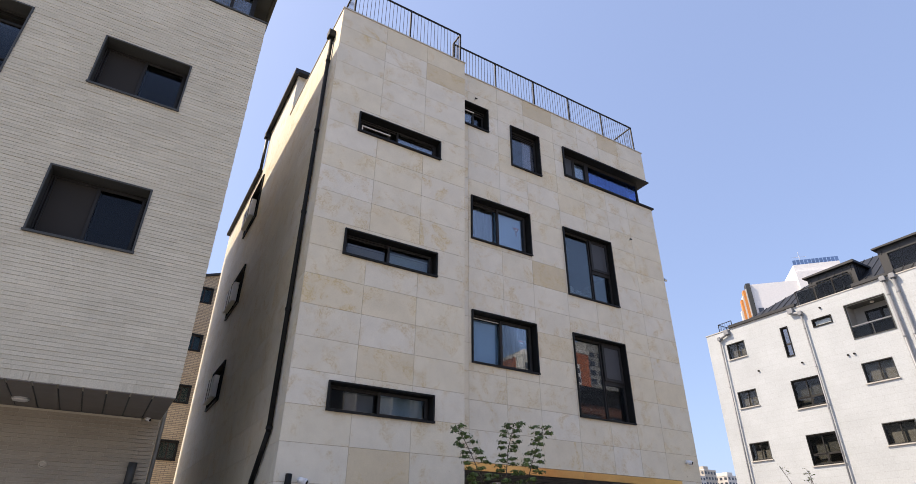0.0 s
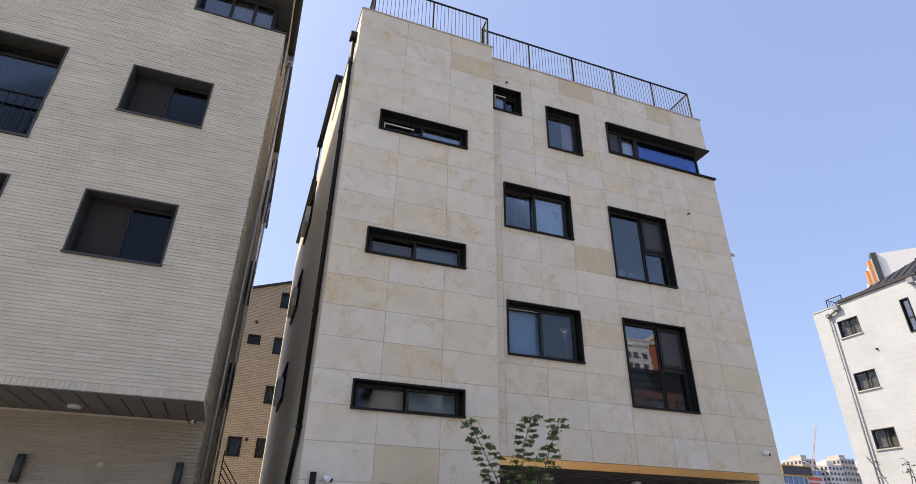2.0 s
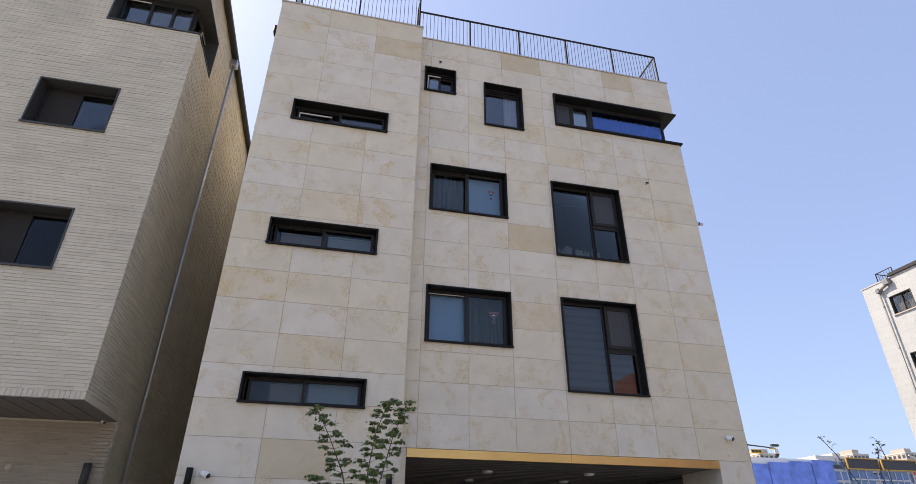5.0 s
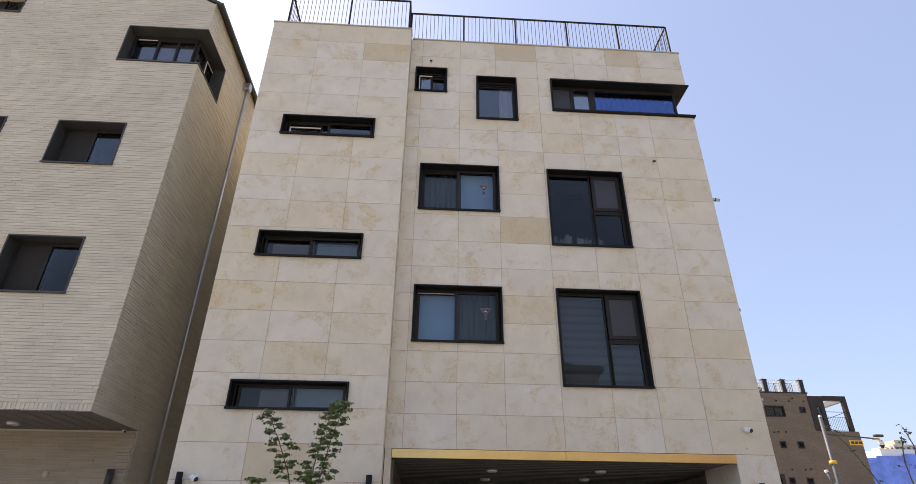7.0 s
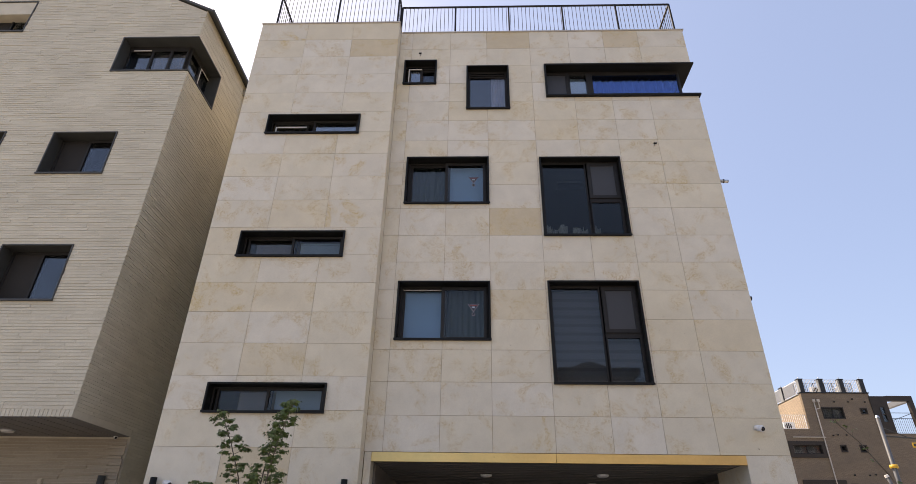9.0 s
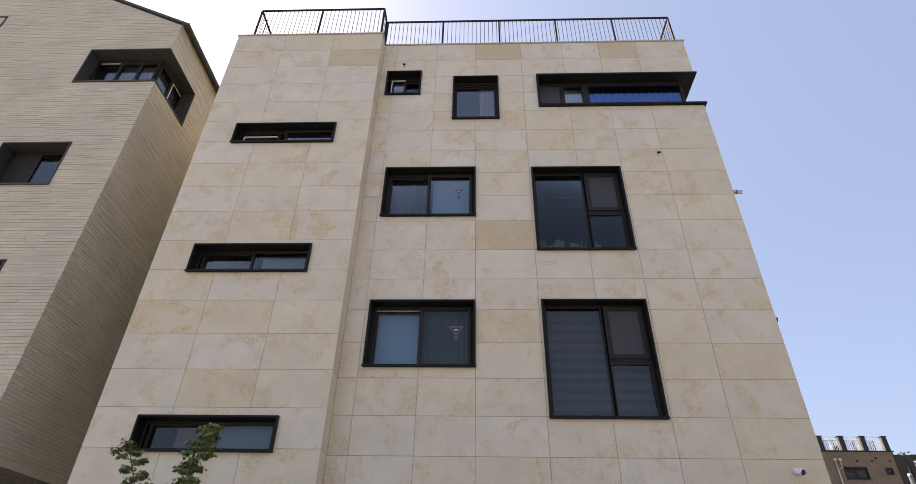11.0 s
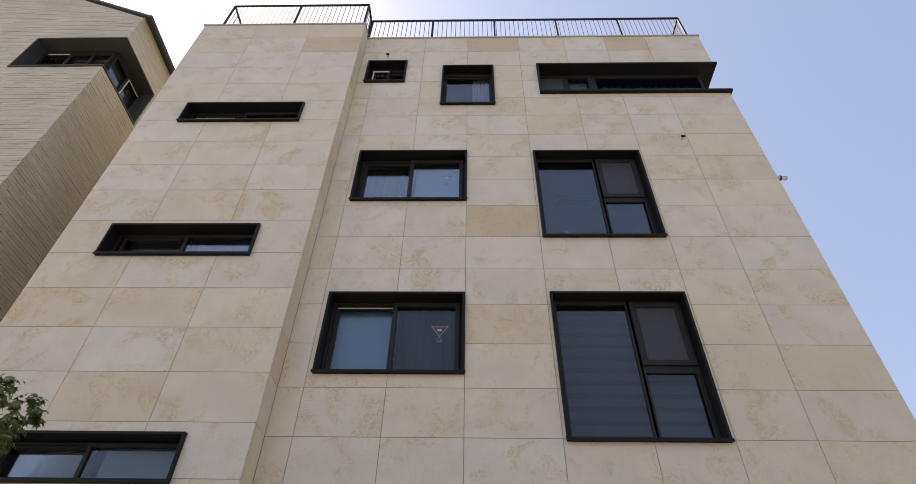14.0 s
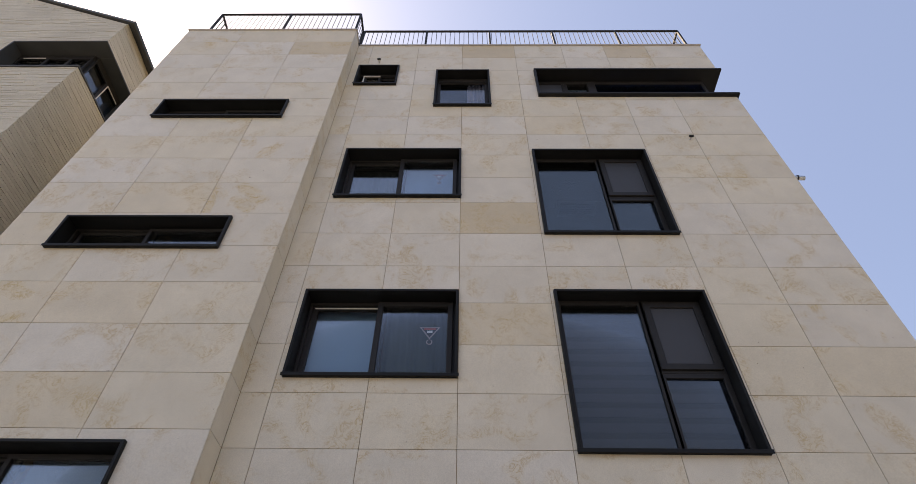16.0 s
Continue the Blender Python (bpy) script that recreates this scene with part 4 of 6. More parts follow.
part("coping", Mesh(RF).box(-6, 21.09, -0.03, 0.3, RT, RT + 0.05), CAP, rh)
for w in RW_S + RW_R:
    rw = window(rh, RF, *w, [(0, 0.53, 0, 1, 0.1, 0.04, GLASS_MID), (0.47, 1, 0, 1, 0.06, 0.04, GLASS_MID)], out=0.02, depth=0.14, lip=0.035, mat=CHARCOAL, label="dark two-leaf window with a pale sill", sill=0)
    part("sill", Mesh(RF).box(w[0] - 0.05, w[1] + 0.05, -0.07, 0.0, w[2] - 0.05, w[2] - 0.002), CAP, rw)
    part("inner_blind", Mesh(RF).box(w[0] + 0.06, w[1] - 0.06, 0.25, 0.26, w[2] + 0.05, w[3] - 0.05), CURTAIN_DUSK, rw, "grey blind behind the panes")
for w in RW_B:
    rw = window(rh, RF, *w, [(0, 0.55, 0.34, 1, 0.1, 0.05, GLASS_DARK), (0.5, 1, 0.34, 1, 0.06, 0.05, GLASS_DARK), (0, 0.5, 0, 0.34, 0.08, 0.05, GLASS_DARK), (0.5, 1, 0, 0.34, 0.08, 0.05, GLASS_DARK)],
                out=0.03, depth=0.14, lip=0.05, label="large dark four-light window", sill=0)
    part("sill", Mesh(RF).box(w[0] - 0.05, w[1] + 0.05, -0.07, 0.0, w[2] - 0.05, w[2] - 0.002), CAP, rw)
    part("inner_curtain", Mesh(RF).box(w[0] + 0.08, w[0] + 0.72, 0.25, 0.27, w[2] + 0.5, w[3]), CURTAIN_DUSK, rw, "grey curtain behind the pane")
    part("inner_curtain", Mesh(RF).box(w[0] + 0.76, w[1] - 0.08, 0.29, 0.3, w[2] + 0.1, w[3]), CURTAIN_DUSK, rw, "grey curtain behind the pane")
window(rh, RF, *SLIT, [(0, 1, 0, 0.42, 0.06, 0.05, GLASS_COAT), (0, 1, 0.42, 1, 0.06, 0.05, GLASS_COAT)], out=0.04, depth=0.12, lip=0.05, label="tall narrow dark window", sill=0)
window(rh, RF, *LOW, [(0, 1, 0, 1, 0.06, 0.05, GLASS)], out=0.04, depth=0.12, lip=0.05, label="low dark window with a white blind", sill=0)
part("blind", Mesh(RF).box(13.68, 14.54, 0.14, 0.15, 12.12, 12.42), WHITE, rh, "white blind behind the low window")
bal = part("balcony", ring(Mesh(RF), *BALC, 0.04, -0.03, 0.1), CHARCOAL, rh, "recessed balcony with a glass and bar balustrade")
# recess walls are greyer than the cladding, with balcony shade in the colour
part("back_wall", Mesh(RF).slab(BALC[0], BALC[1], BALC[2], BALC[3], 0.95, 1.05, [(10.98, 12.4, 10.95, 12.42)]), CLAD_GREY, bal, "back wall greyed for the recess shade")
part("side_wall", Mesh(RF).box(BALC[1], BALC[1] + 0.1, 0.3, 1.05, BALC[2], BALC[3]), CLAD_GREY, bal)
part("side_wall", Mesh(RF).box(BALC[0] - 0.1, BALC[0], 0.3, 1.05, BALC[2], BALC[3]), CLAD_GREY, bal)
part("ceiling", Mesh(RF).box(BALC[0], BALC[1], 0.3, 1.05, BALC[3], BALC[3] + 0.1), CHARCOAL, bal, "dark boarded balcony ceiling")
part("ceiling_light", Mesh(RF).tube((11.8, 0.6, BALC[3] - 0.05), (11.8, 0.6, BALC[3]), 0.09, n=16), PVC, bal, "round white ceiling light")
part("floor", Mesh(RF).box(BALC[0], BALC[1], 0.3, 1.05, BALC[2] - 0.1, BALC[2]), CONCRETE, bal)
bwin = part("balcony_door", ring(Mesh(RF), 10.98, 12.4, 10.95, 12.42, 0.07, 0.88, 1.02), BLACK, bal, "dark framed sliding balcony door")
part("mullion", Mesh(RF).box(11.62, 11.72, 0.88, 0.99, 11.02, 12.35), BLACK, bwin)
pane(bwin, RF, 11.05, 11.62, 11.02, 12.35, 0.95, GLASS_MID)
pane(bwin, RF, 11.72, 12.33, 11.02, 12.35, 0.93, GLASS_DARK)
part("inner_blind", Mesh(RF).box(11.0, 11.66, 1.1, 1.11, 10.95, 12.42), CURTAIN_DUSK, bwin)
for y0_, y1_ in ((BALC[0] + 0.06, 11.9), (11.95, BALC[1] - 0.06)):
    pane(bal, RF, y0_, y1_, BALC[2] + 0.06, BALC[2] + 0.6, 0.06, GLASS_RAIL, "tinted balustrade glass")
for y_ in (BALC[0] + 0.05, 11.925, BALC[1] - 0.05):
    part("baluster", Mesh(RF).box(y_ - 0.02, y_ + 0.02, 0.05, 0.09, BALC[2], BALC[2] + 0.64), CHARCOAL, bal)
part("hand_rail", Mesh(RF).box(BALC[0] + 0.04, BALC[1] - 0.04, 0.03, 0.1, BALC[2] + 0.641, BALC[2] + 0.69), PIPE_PALE, bal, "pale metal hand rail")
for y in (20.1, 15.0, 10.72, 10.3):
    downpipe("pale grey downpipe on the white stone house", RXF - 0.14, y, 12.9 if y > 11 else 13.3, 0, 0.044 if y > 11 else 0.07, PIPE_PALE, None, "pale downpipes")
    if y > 11:
        e = -0.55 if y > 18 else 0.5
        hp = thing("roof_outlet", "pale grey roof outlet box and pipe elbow", "pipe")
        part("elbow", Mesh().tube((RXF - 0.14, y, 12.98), (RXF - 0.14, y + e, 13.14), 0.07, n=12).box(RXF - 0.25, RXF + 0.02, y + e - 0.16, y + e + 0.12, 13.12, 13.4), PIPE_PALE, hp)
for y, z in ((18.2, 10.6), (15.7, 10.45), (13.4, 10.25), (13.1, 10.25), (14.0, 13.0)):
    s = thing("vent_cap", "small dark vent cap on white stone", "vent")
    part("cap", Mesh().tube((RXF, y, z), (RXF - 0.08, y, z - 0.02), 0.048, 0.048, 10), SASH, s)
# metal roof, hipped, with two dormers
roof = part("roof", Mesh(), ROOFING, rh, "dark standing-seam metal roof")
rm = Mesh().add([(RXF + 0.1, 19.4, RT + 0.06), (RXF + 0.1, -6, RT + 0.06), (RXF + 4, -6, 16.35), (RXF + 4, 14.6, 16.35), (RXF + 9, 19.4, RT + 0.06), (RXF + 9, -6, RT + 0.06)],
                [(0, 1, 2, 3), (0, 3, 4), (1, 0, 4, 5), (3, 2, 5, 4), (1, 5, 2)])
roof.data = rm.data("roof", ROOFING)
for i in range(30):
    y = 19.0 - 0.45 * i
    t = min(1.0, (19.4 - y) / 4.8)
    part("seam", Mesh().tube((RXF + 0.1, y, RT + 0.08), (RXF + 0.1 + 3.9 * t, y, RT + 0.08 + 2.87 * t), 0.022, n=5), ROOFING, roof)
for y0_, y1_ in ((15.2, 19.4), (10.2, 12.2)):
    part("gutter", Mesh(RF).box(y0_, y1_, -0.1, 0.12, RT + 0.051, RT + 0.24), ROOFING, rh, bevel=0.02)
for y_, z_ in ((10.72, 13.3), (10.3, 13.3)):
    part("rain_head", Mesh(RF).box(y_ - 0.14, y_ + 0.14, -0.26, -0.02, z_ - 0.06, z_ + 0.16), PIPE_PALE, rh, "pale rain head under the eaves", bevel=0.02)
for y0, y1, zt in ((12.1, 14.55, 15.05), (6.5, 10.85, 15.25)):
    d = part("dormer", Mesh(RF).slab(y0, y1, RT + 0.1, zt, 0.75, 0.85, [(y0 + 0.35, y1 - 0.4, RT + 0.3, zt - 0.35)]), ROOFING, rh, "dark metal clad dormer with dark glass")
    part("cheek", Mesh(RF).box(y1 - 0.08, y1, 0.851, 5, RT + 0.1, zt), ROOFING, d)
    part("cheek", Mesh(RF).box(y0, y0 + 0.08, 0.851, 5, RT + 0.1, zt), ROOFING, d)
    for i in range(7):
        part("seam", Mesh(RF).box(y0 - 0.025, y0, 1.1 + 0.4 * i, 1.13 + 0.4 * i, RT + 0.1, zt), ROOFING, d)
    part("dormer_roof", Mesh(RF).prism([(y0 - 0.15, zt), (y1 + 0.15, zt), (y1 + 0.15, zt + 0.08), (y0 - 0.15, zt + 0.14)], 0.55, 5.2), ROOFING, d)
    pane(d, RF, y0 + 0.35, y1 - 0.4, RT + 0.3, zt - 0.35, 0.8, GLASS_DARK)
    part("mullion", Mesh(RF).box((y0 + y1) / 2 - 0.04, (y0 + y1) / 2 + 0.04, 0.76, 0.8, RT + 0.3, zt - 0.35), SASH, d)
    for i in range(6):
        yy = y0 + 0.15 + i * (y1 - y0 - 0.3) / 5
        part("seam", Mesh(RF).box(yy - 0.012, yy + 0.012, 0.72, 0.75, zt - 0.33, zt - 0.02), ROOFING, d)
railing("dark bar railing at the roof end of the white house", [(RXF + 2.5, 20.2), (RXF + 0.2, 20.2), (RXF + 0.2, 19.3)], RT + 0.05, 14.02, 0.9, 0.14, 0.008, 0.018)
railing("dark glazed balcony railing before the dormer", [(RXF + 0.8, 15.1), (RXF + 0.15, 15.1), (RXF + 0.15, 12.1)], RT + 0.05, 14.35, 0.98, 0.49, 0.008, 0.018)
for i in range(3):
    pane(rh, RF, 12.15 + 0.98 * i, 13.08 + 0.98 * i, RT + 0.1, 14.28, 0.19, GLASS_RAIL, "tinted balustrade glass")

# the house is scaled up about the camera's early path to fit the view
FIT_SCALE = 1.05
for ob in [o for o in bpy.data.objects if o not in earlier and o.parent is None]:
    ob.matrix_world = Matrix.Translation(Vector((-0.2, -0.5, 1.57)) * (1 - FIT_SCALE)) @ Matrix.Scale(FIT_SCALE, 4) @ ob.matrix_basis

# ---- brown brick house beyond, with roof terrace ----
BY = 50.0
bh = thing("brown_brick_house", "brown brick apartment house with a railed roof terrace", "building")
BX0, BXC, BX1, BX2 = 26.0, 34.25, 40.05, 43.05
BT = 14.22
BW = [(35.75, 37.55, 12.05, 13.05), (39.0, 39.55, 12.45, 13.0), (36.4, 36.9, 9.35, 9.95), (38.0, 38.55, 9.35, 9.95), (32.2, 34.7, 8.9, 10.2), (32.6, 35.6, 6.0, 7.2), (36.4, 36.9, 6.4, 6.95), (38.0, 38.55, 6.4, 6.95)]
BW = [(a - 0.1, b - 0.05 + (0.4 if a < 33 else 0), c, d) for a, b, c, d in BW]
part("wall", Mesh(front(BY)).slab(BXC, BX1, 0, BT, 0, 0.3, BW), BRICK_BROWN, bh)
part("wall", Mesh(front(BY)).slab(BX0, BXC, 0, 11.2, 0, 0.3, BW), BRICK_BROWN, bh)
part("wall", Mesh(front(BY)).slab(BX1, BX2 + 0.9, 0, 10.9, 0, 0.3), BRICK_BROWN, bh)
part("wall", Mesh(flank(BXC)).slab(BY + 0.3, BY + 12, 11.2, BT, 0, 0.3), BRICK_BROWN_LIT, bh)
part("flank_wall", Mesh(flank(BX2 + 0.9, -1)).slab(BY + 0.3, BY + 12, 0, 10.9, 0, 0.3), BRICK_BROWN_LIT, bh)
part("terrace", Mesh().box(BX0, BXC, BY + 0.3, BY + 12, 11.0, 11.2), CONCRETE, bh)
part("flat_roof", Mesh().box(BXC, BX1, BY + 0.3, BY + 12, BT - 0.1, BT + 0.02), CONCRETE, bh)
part("flat_roof", Mesh().box(BX1, BX2 + 0.8, BY + 0.3, BY + 12, 10.75, 10.92), CONCRETE, bh)
part("partition", Mesh().box(BX0, BX2, BY + 2.5, BY + 2.6, 0, 10.7), ROOM, bh)
part("partition", Mesh().box(BXC + 0.4, BX1, BY + 2.5, BY + 2.6, 11, 14), ROOM, bh)
for w in BW:
    n = 2 if w[1] - w[0] > 1 else 1
    wide = w[0] < 33
    bw_ = window(bh, front(BY), *w, [(i / n, (i + 1) / n, 0, 1, 0.05 + 0.03 * i, 0.06, GLASS_MID) for i in range(n)], out=0.04 + 0.06 * wide, depth=0.14, lip=0.3 if wide else 0.08, mat=BROWN_METAL, label="dark framed window in brown brick", sill=0)
    if n == 2:
        part("inner_blind", Mesh(front(BY)).box(w[0] + 0.1, w[1] - 0.1, 0.24, 0.25, w[2] + 0.1, w[3] - 0.1), CURTAIN_DUSK, bw_, "grey blind behind the panes")


def parapet_post(x, y, w, d):
    p = part("parapet_post", Mesh().box(x, x + w, y, y + d, BT + 0.03, BT + 1.24), POST_GREY, bh, "grey painted parapet post with a dark cap", bevel=0.02)
    part("cap", Mesh().box(x - 0.04, x + w + 0.04, y - 0.04, y + d + 0.04, BT + 1.241, BT + 1.3), ROOFING, p, bevel=0.01)
    part("finial", Mesh().tube((x + w / 2, y + d / 2, BT + 1.3), (x + w / 2, y + d / 2, BT + 1.5), 0.05, 0.03, 8), STEEL, p)
    # dark front plate puts the unlit side of the post into colour
    part("facing", Mesh().box(x + 0.03, x + w - 0.03, y - 0.03, y - 0.002, BT + 0.06, BT + 1.22), ROOFING, p, "dark plate for the shaded front of the post")


for i in range(4):
    parapet_post(BXC + 0.1 + i * (BX1 - BXC - 0.55) / 3, BY + 0.05, 0.42, 0.4)
for i in range(3):
    parapet_post(BXC + 0.05, BY + 3.1 + 3.0 * i, 0.3, 0.45)
part("parapet_coping", Mesh().box(BXC - 0.06, BX1 + 0.06, BY - 0.06, BY + 0.36, BT + 0.022, BT + 0.1), ROOFING, bh, "dark metal coping")
railing("pale bar railing between dark parapet posts", [(BXC + 0.2, BY + 10), (BXC + 0.2, BY + 0.2), (BX1 - 0.2, BY + 0.2)], BT + 0.1, BT + 1.26, 2.0, 0.13, 0.018, 0.025, WHITE)
railing("dark bar rail behind the parapet posts", [(BXC + 0.5, BY + 1.6), (BX1 - 0.2, BY + 1.6)], BT + 0.1, BT + 1.34, 2.0, 0.16, 0.016, 0.03)
for y0_ in (1.1, 3.7, 6.7):
    part("screen_panel", Mesh(flank(BXC + 0.2)).box(BY + y0_, BY + y0_ + 1.9, -0.05, -0.03, BT + 0.2, BT + 1.15), PIPE_PALE, bh, "frosted parapet screen")
railing("white bar railing round the terrace", [(BX0, BY + 0.15), (BXC - 0.1, BY + 0.15)], 11.2, 12.4, 2.0, 0.16, 0.016, 0.025, WHITE)
# dark metal box and open frame at the other end
part("metal_box", Mesh(front(BY)).slab(BX1 - 0.1, BX1 + 1.3, 10.92, 14.0, -0.06, 2, [(BX1 + 0.5, BX1 + 0.92, 11.8, 13.1)]), BROWN_METAL, bh, "dark metal stair box")
part("frame_beam", Mesh(front(BY)).box(BX1 + 1.3, BX2 + 0.55, -0.05, 0.3, 13.62, 14.04), BROWN_METAL, bh, "dark metal open frame")
part("frame_beam", Mesh(front(BY)).box(BX2 + 0.25, BX2 + 0.6, 0.3, 3.5, 13.62, 14.04), PIPE_PALE, bh, "metal beam of the open frame")
part("frame_post", Mesh(front(BY)).box(BX2 + 0.2, BX2 + 0.55, -0.05, 0.3, 10.92, 13.62), BROWN_METAL, bh, "dark metal open frame")
box_w = part("window", ring(Mesh(front(BY - 0.06)), BX1 + 0.5, BX1 + 0.92, 11.8, 13.1, 0.04, -0.02, 0.1), BROWN_METAL, bh, "narrow dark window in the metal stair box")
part("transom", Mesh(front(BY - 0.06)).box(BX1 + 0.54, BX1 + 0.88, 0.0, 0.06, 12.42, 12.48), BROWN_METAL, box_w)
pane(box_w, front(BY - 0.06), BX1 + 0.54, BX1 + 0.88, 11.84, 13.06, 0.05, GLASS)
for x_, z_ in ((BX1 + 1.4, 12.62), (BX1 + 1.4, 12.0)):
    part("brace_rod", Mesh().tube((x_, BY + 0.1, z_), (BX2 + 0.25, BY + 0.1, 12.62), 0.025, n=6), ROOFING, bh)
railing("bar railing below the open metal frame", [(BX1 + 1.4, BY + 0.2), (BX2 + 0.2, BY + 0.2)], 10.92, 12.2, 2.0, 0.16, 0.012, 0.02)
downpipe("thin beige downpipe on brown brick", BXC + 0.9, BY - 0.08, BT - 0.75, 0, 0.05, PIPE_BEIGE)
overflow = thing("pipe_outlet", "short beige overflow pipe with a square head on brown brick", "pipe")
part("head", Mesh().box(BXC + 1.15, BXC + 1.38, BY - 0.2, BY, BT - 0.78, BT - 0.55), PIPE_BEIGE, overflow, bevel=0.015)
part("pipe", Mesh().tube((BXC + 1.27, BY - 0.08, BT - 0.78), (BXC + 1.27, BY - 0.08, BT - 1.3), 0.045, n=10).tube((BXC + 1.27, BY - 0.08, BT - 1.28), (BXC + 0.92, BY - 0.08, BT - 1.38), 0.04, n=10), PIPE_BEIGE, overflow, smooth=True)
awning_pipe = thing("wall_pipe", "level beige pipe over the brown framed window", "pipe")
part("pipe", Mesh().tube((32.6, BY - 0.1, 10.52), (35.3, BY - 0.1, 10.52), 0.045, n=10), PIPE_BEIGE, awning_pipe, smooth=True)
part("bracket", Mesh().box(33.6, 33.68, BY - 0.1, BY, 10.49, 10.55), PIPE_BEIGE, awning_pipe)
for x, z in ((37.0, 13.5), (38.2, 13.5), (38.6, 13.75), (39.6, 13.5), (36.1, 10.7), (36.5, 10.75), (37.2, 10.75), (36.9, 7.6), (38.1, 7.6), (38.6, 7.65)):
    s = thing("vent_cap", "small dark vent cap on brown brick", "vent")
    x -= 0.1
    part("cap", Mesh().tube((x, BY, z), (x, BY - 0.1, z - 0.02), 0.06, 0.06, 8), SASH, s)
for x, y, z in ((32.6, BY + 0.9, 11.2), (36.0, BY + 1.2, 14.37), (38.3, BY + 1.3, 14.37)):
    u = thing("air_conditioner", "white outdoor air conditioner unit on the roof terrace", "air conditioner")
    part("case", Mesh().box(x, x + 0.95, y, y + 0.35, z, z + 0.75), WHITE, u, bevel=0.02)
    part("fan_grille", Mesh().tube((x + 0.38, y - 0.01, z + 0.38), (x + 0.38, y - 0.03, z + 0.38), 0.28, n=20), SASH, u)


# ---- street pole with cameras ----
PX, PY = 26.55, 30.0
pole = thing("street_pole", "grey steel street pole with cameras and a yellow sign", "street pole")
part("shaft", Mesh().tube((PX, PY, 0), (PX, PY, 7.95), 0.125, 0.095, 16), POLE_GREY, pole, smooth=True)
part("cap", Mesh().tube((PX, PY, 7.95), (PX, PY, 8.06), 0.11, 0.06, 14), STEEL, pole)
part("ring", Mesh().tube((PX, PY, 5.52), (PX, PY, 5.68), 0.19, 0.18, 18), YELLOW, pole, "yellow collar", smooth=True)
part("arm", Mesh().tube((PX, PY, 7.05), (PX + 3.0, PY, 6.85), 0.045, 0.035, 12), CHARCOAL, pole, "thin steel arm")
part("strut", Mesh().tube((PX, PY, 7.5), (PX + 1.2, PY, 6.98), 0.022, n=8), CHARCOAL, pole)
sgn = part("sign", Mesh().box(PX + 1.25, PX + 2.0, PY - 0.04, PY - 0.01, 6.5, 6.74), YELLOW, pole, "small yellow and white sign plate", bevel=0.01)
for i in range(3):
    part("sign_bar", Mesh().box(PX + 1.31 + 0.22 * i, PX + 1.48 + 0.22 * i, PY - 0.05, PY - 0.041, 6.56, 6.69), SCREEN, sgn)
part("box_camera", Mesh().box(PX + 2.75, PX + 3.25, PY - 0.12, PY + 0.1, 6.95, 7.08), CHARCOAL, pole, "grey box camera", bevel=0.03)
part("head", Mesh().tube((PX + 3.05, PY, 6.8), (PX + 3.05, PY, 6.52), 0.1, 0.14, 16), WHITE, pole, "white dome camera", smooth=True)
part("dome", Mesh().tube((PX + 3.05, PY, 6.52), (PX + 3.05, PY, 6.36), 0.13, 0.06, 16), LENS, pole, "black camera dome", smooth=True)
part("bracket", Mesh().box(PX + 2.6, PX + 3.0, PY - 0.05, PY + 0.05, 6.8, 6.86), YELLOW, pole)
sbox = part("side_box", Mesh().tube((PX - 0.28, PY - 0.05, 4.35), (PX - 0.52, PY - 0.05, 5.1), 0.07, 0.075, 12), POLE_GREY, pole, "grey tube lamp leaning off the pole", smooth=True)
part("cap", Mesh().tube((PX - 0.52, PY - 0.05, 5.1), (PX - 0.56, PY - 0.05, 5.2), 0.1, 0.09, 12), WHITE, sbox, "white cap")
part("side_arm", Mesh().tube((PX - 0.36, PY, 4.6), (PX, PY, 4.5), 0.035, n=8), STEEL, pole)


# ---- far city ----
def tower(x, y, w, d, h, mat, label, cols, floors, win, group="", z0=0.0, ww=0.55, wh=0.5, name="apartment_tower", roofbox=True):
    t = thing(name, label, "building", group)
    part("wall", Mesh().box(x, x + w, y, y + d, z0, h), mat, t)
    if roofbox:
        part("roof_house", Mesh().box(x + w * 0.3, x + w * 0.7, y + d * 0.2, y + d * 0.8, h, h + 3.0), mat, t)
    part("parapet", ring(Mesh(lambda u, dd, z: (u, z, dd)), x - 0.15, x + w + 0.15, y - 0.15, y + d + 0.15, 0.4, h + 0.01, h + 0.6), CONCRETE, t)
    a, fl = w / cols, (h - z0) / floors
    me = Mesh().box(0, a * ww, -0.12, 0.05, 0, fl * wh).data("window", win)
    b = d / max(1, round(cols * d / w))
    me2 = Mesh().box(-0.12, 0.05, 0, b * ww, 0, fl * wh).data("window", win)
    for k in range(floors):
        zz = z0 + fl * (k + 0.3)
        for i in range(cols):
            o = new("window", me)
            o.parent, o.location = t, (x + a * (i + (1 - ww) / 2), y, zz)
        for i in range(max(1, round(cols * d / w))):
            o = new("window", me2)
            o.parent, o.location = t, (x, y + b * (i + (1 - ww) / 2), zz)
    return t


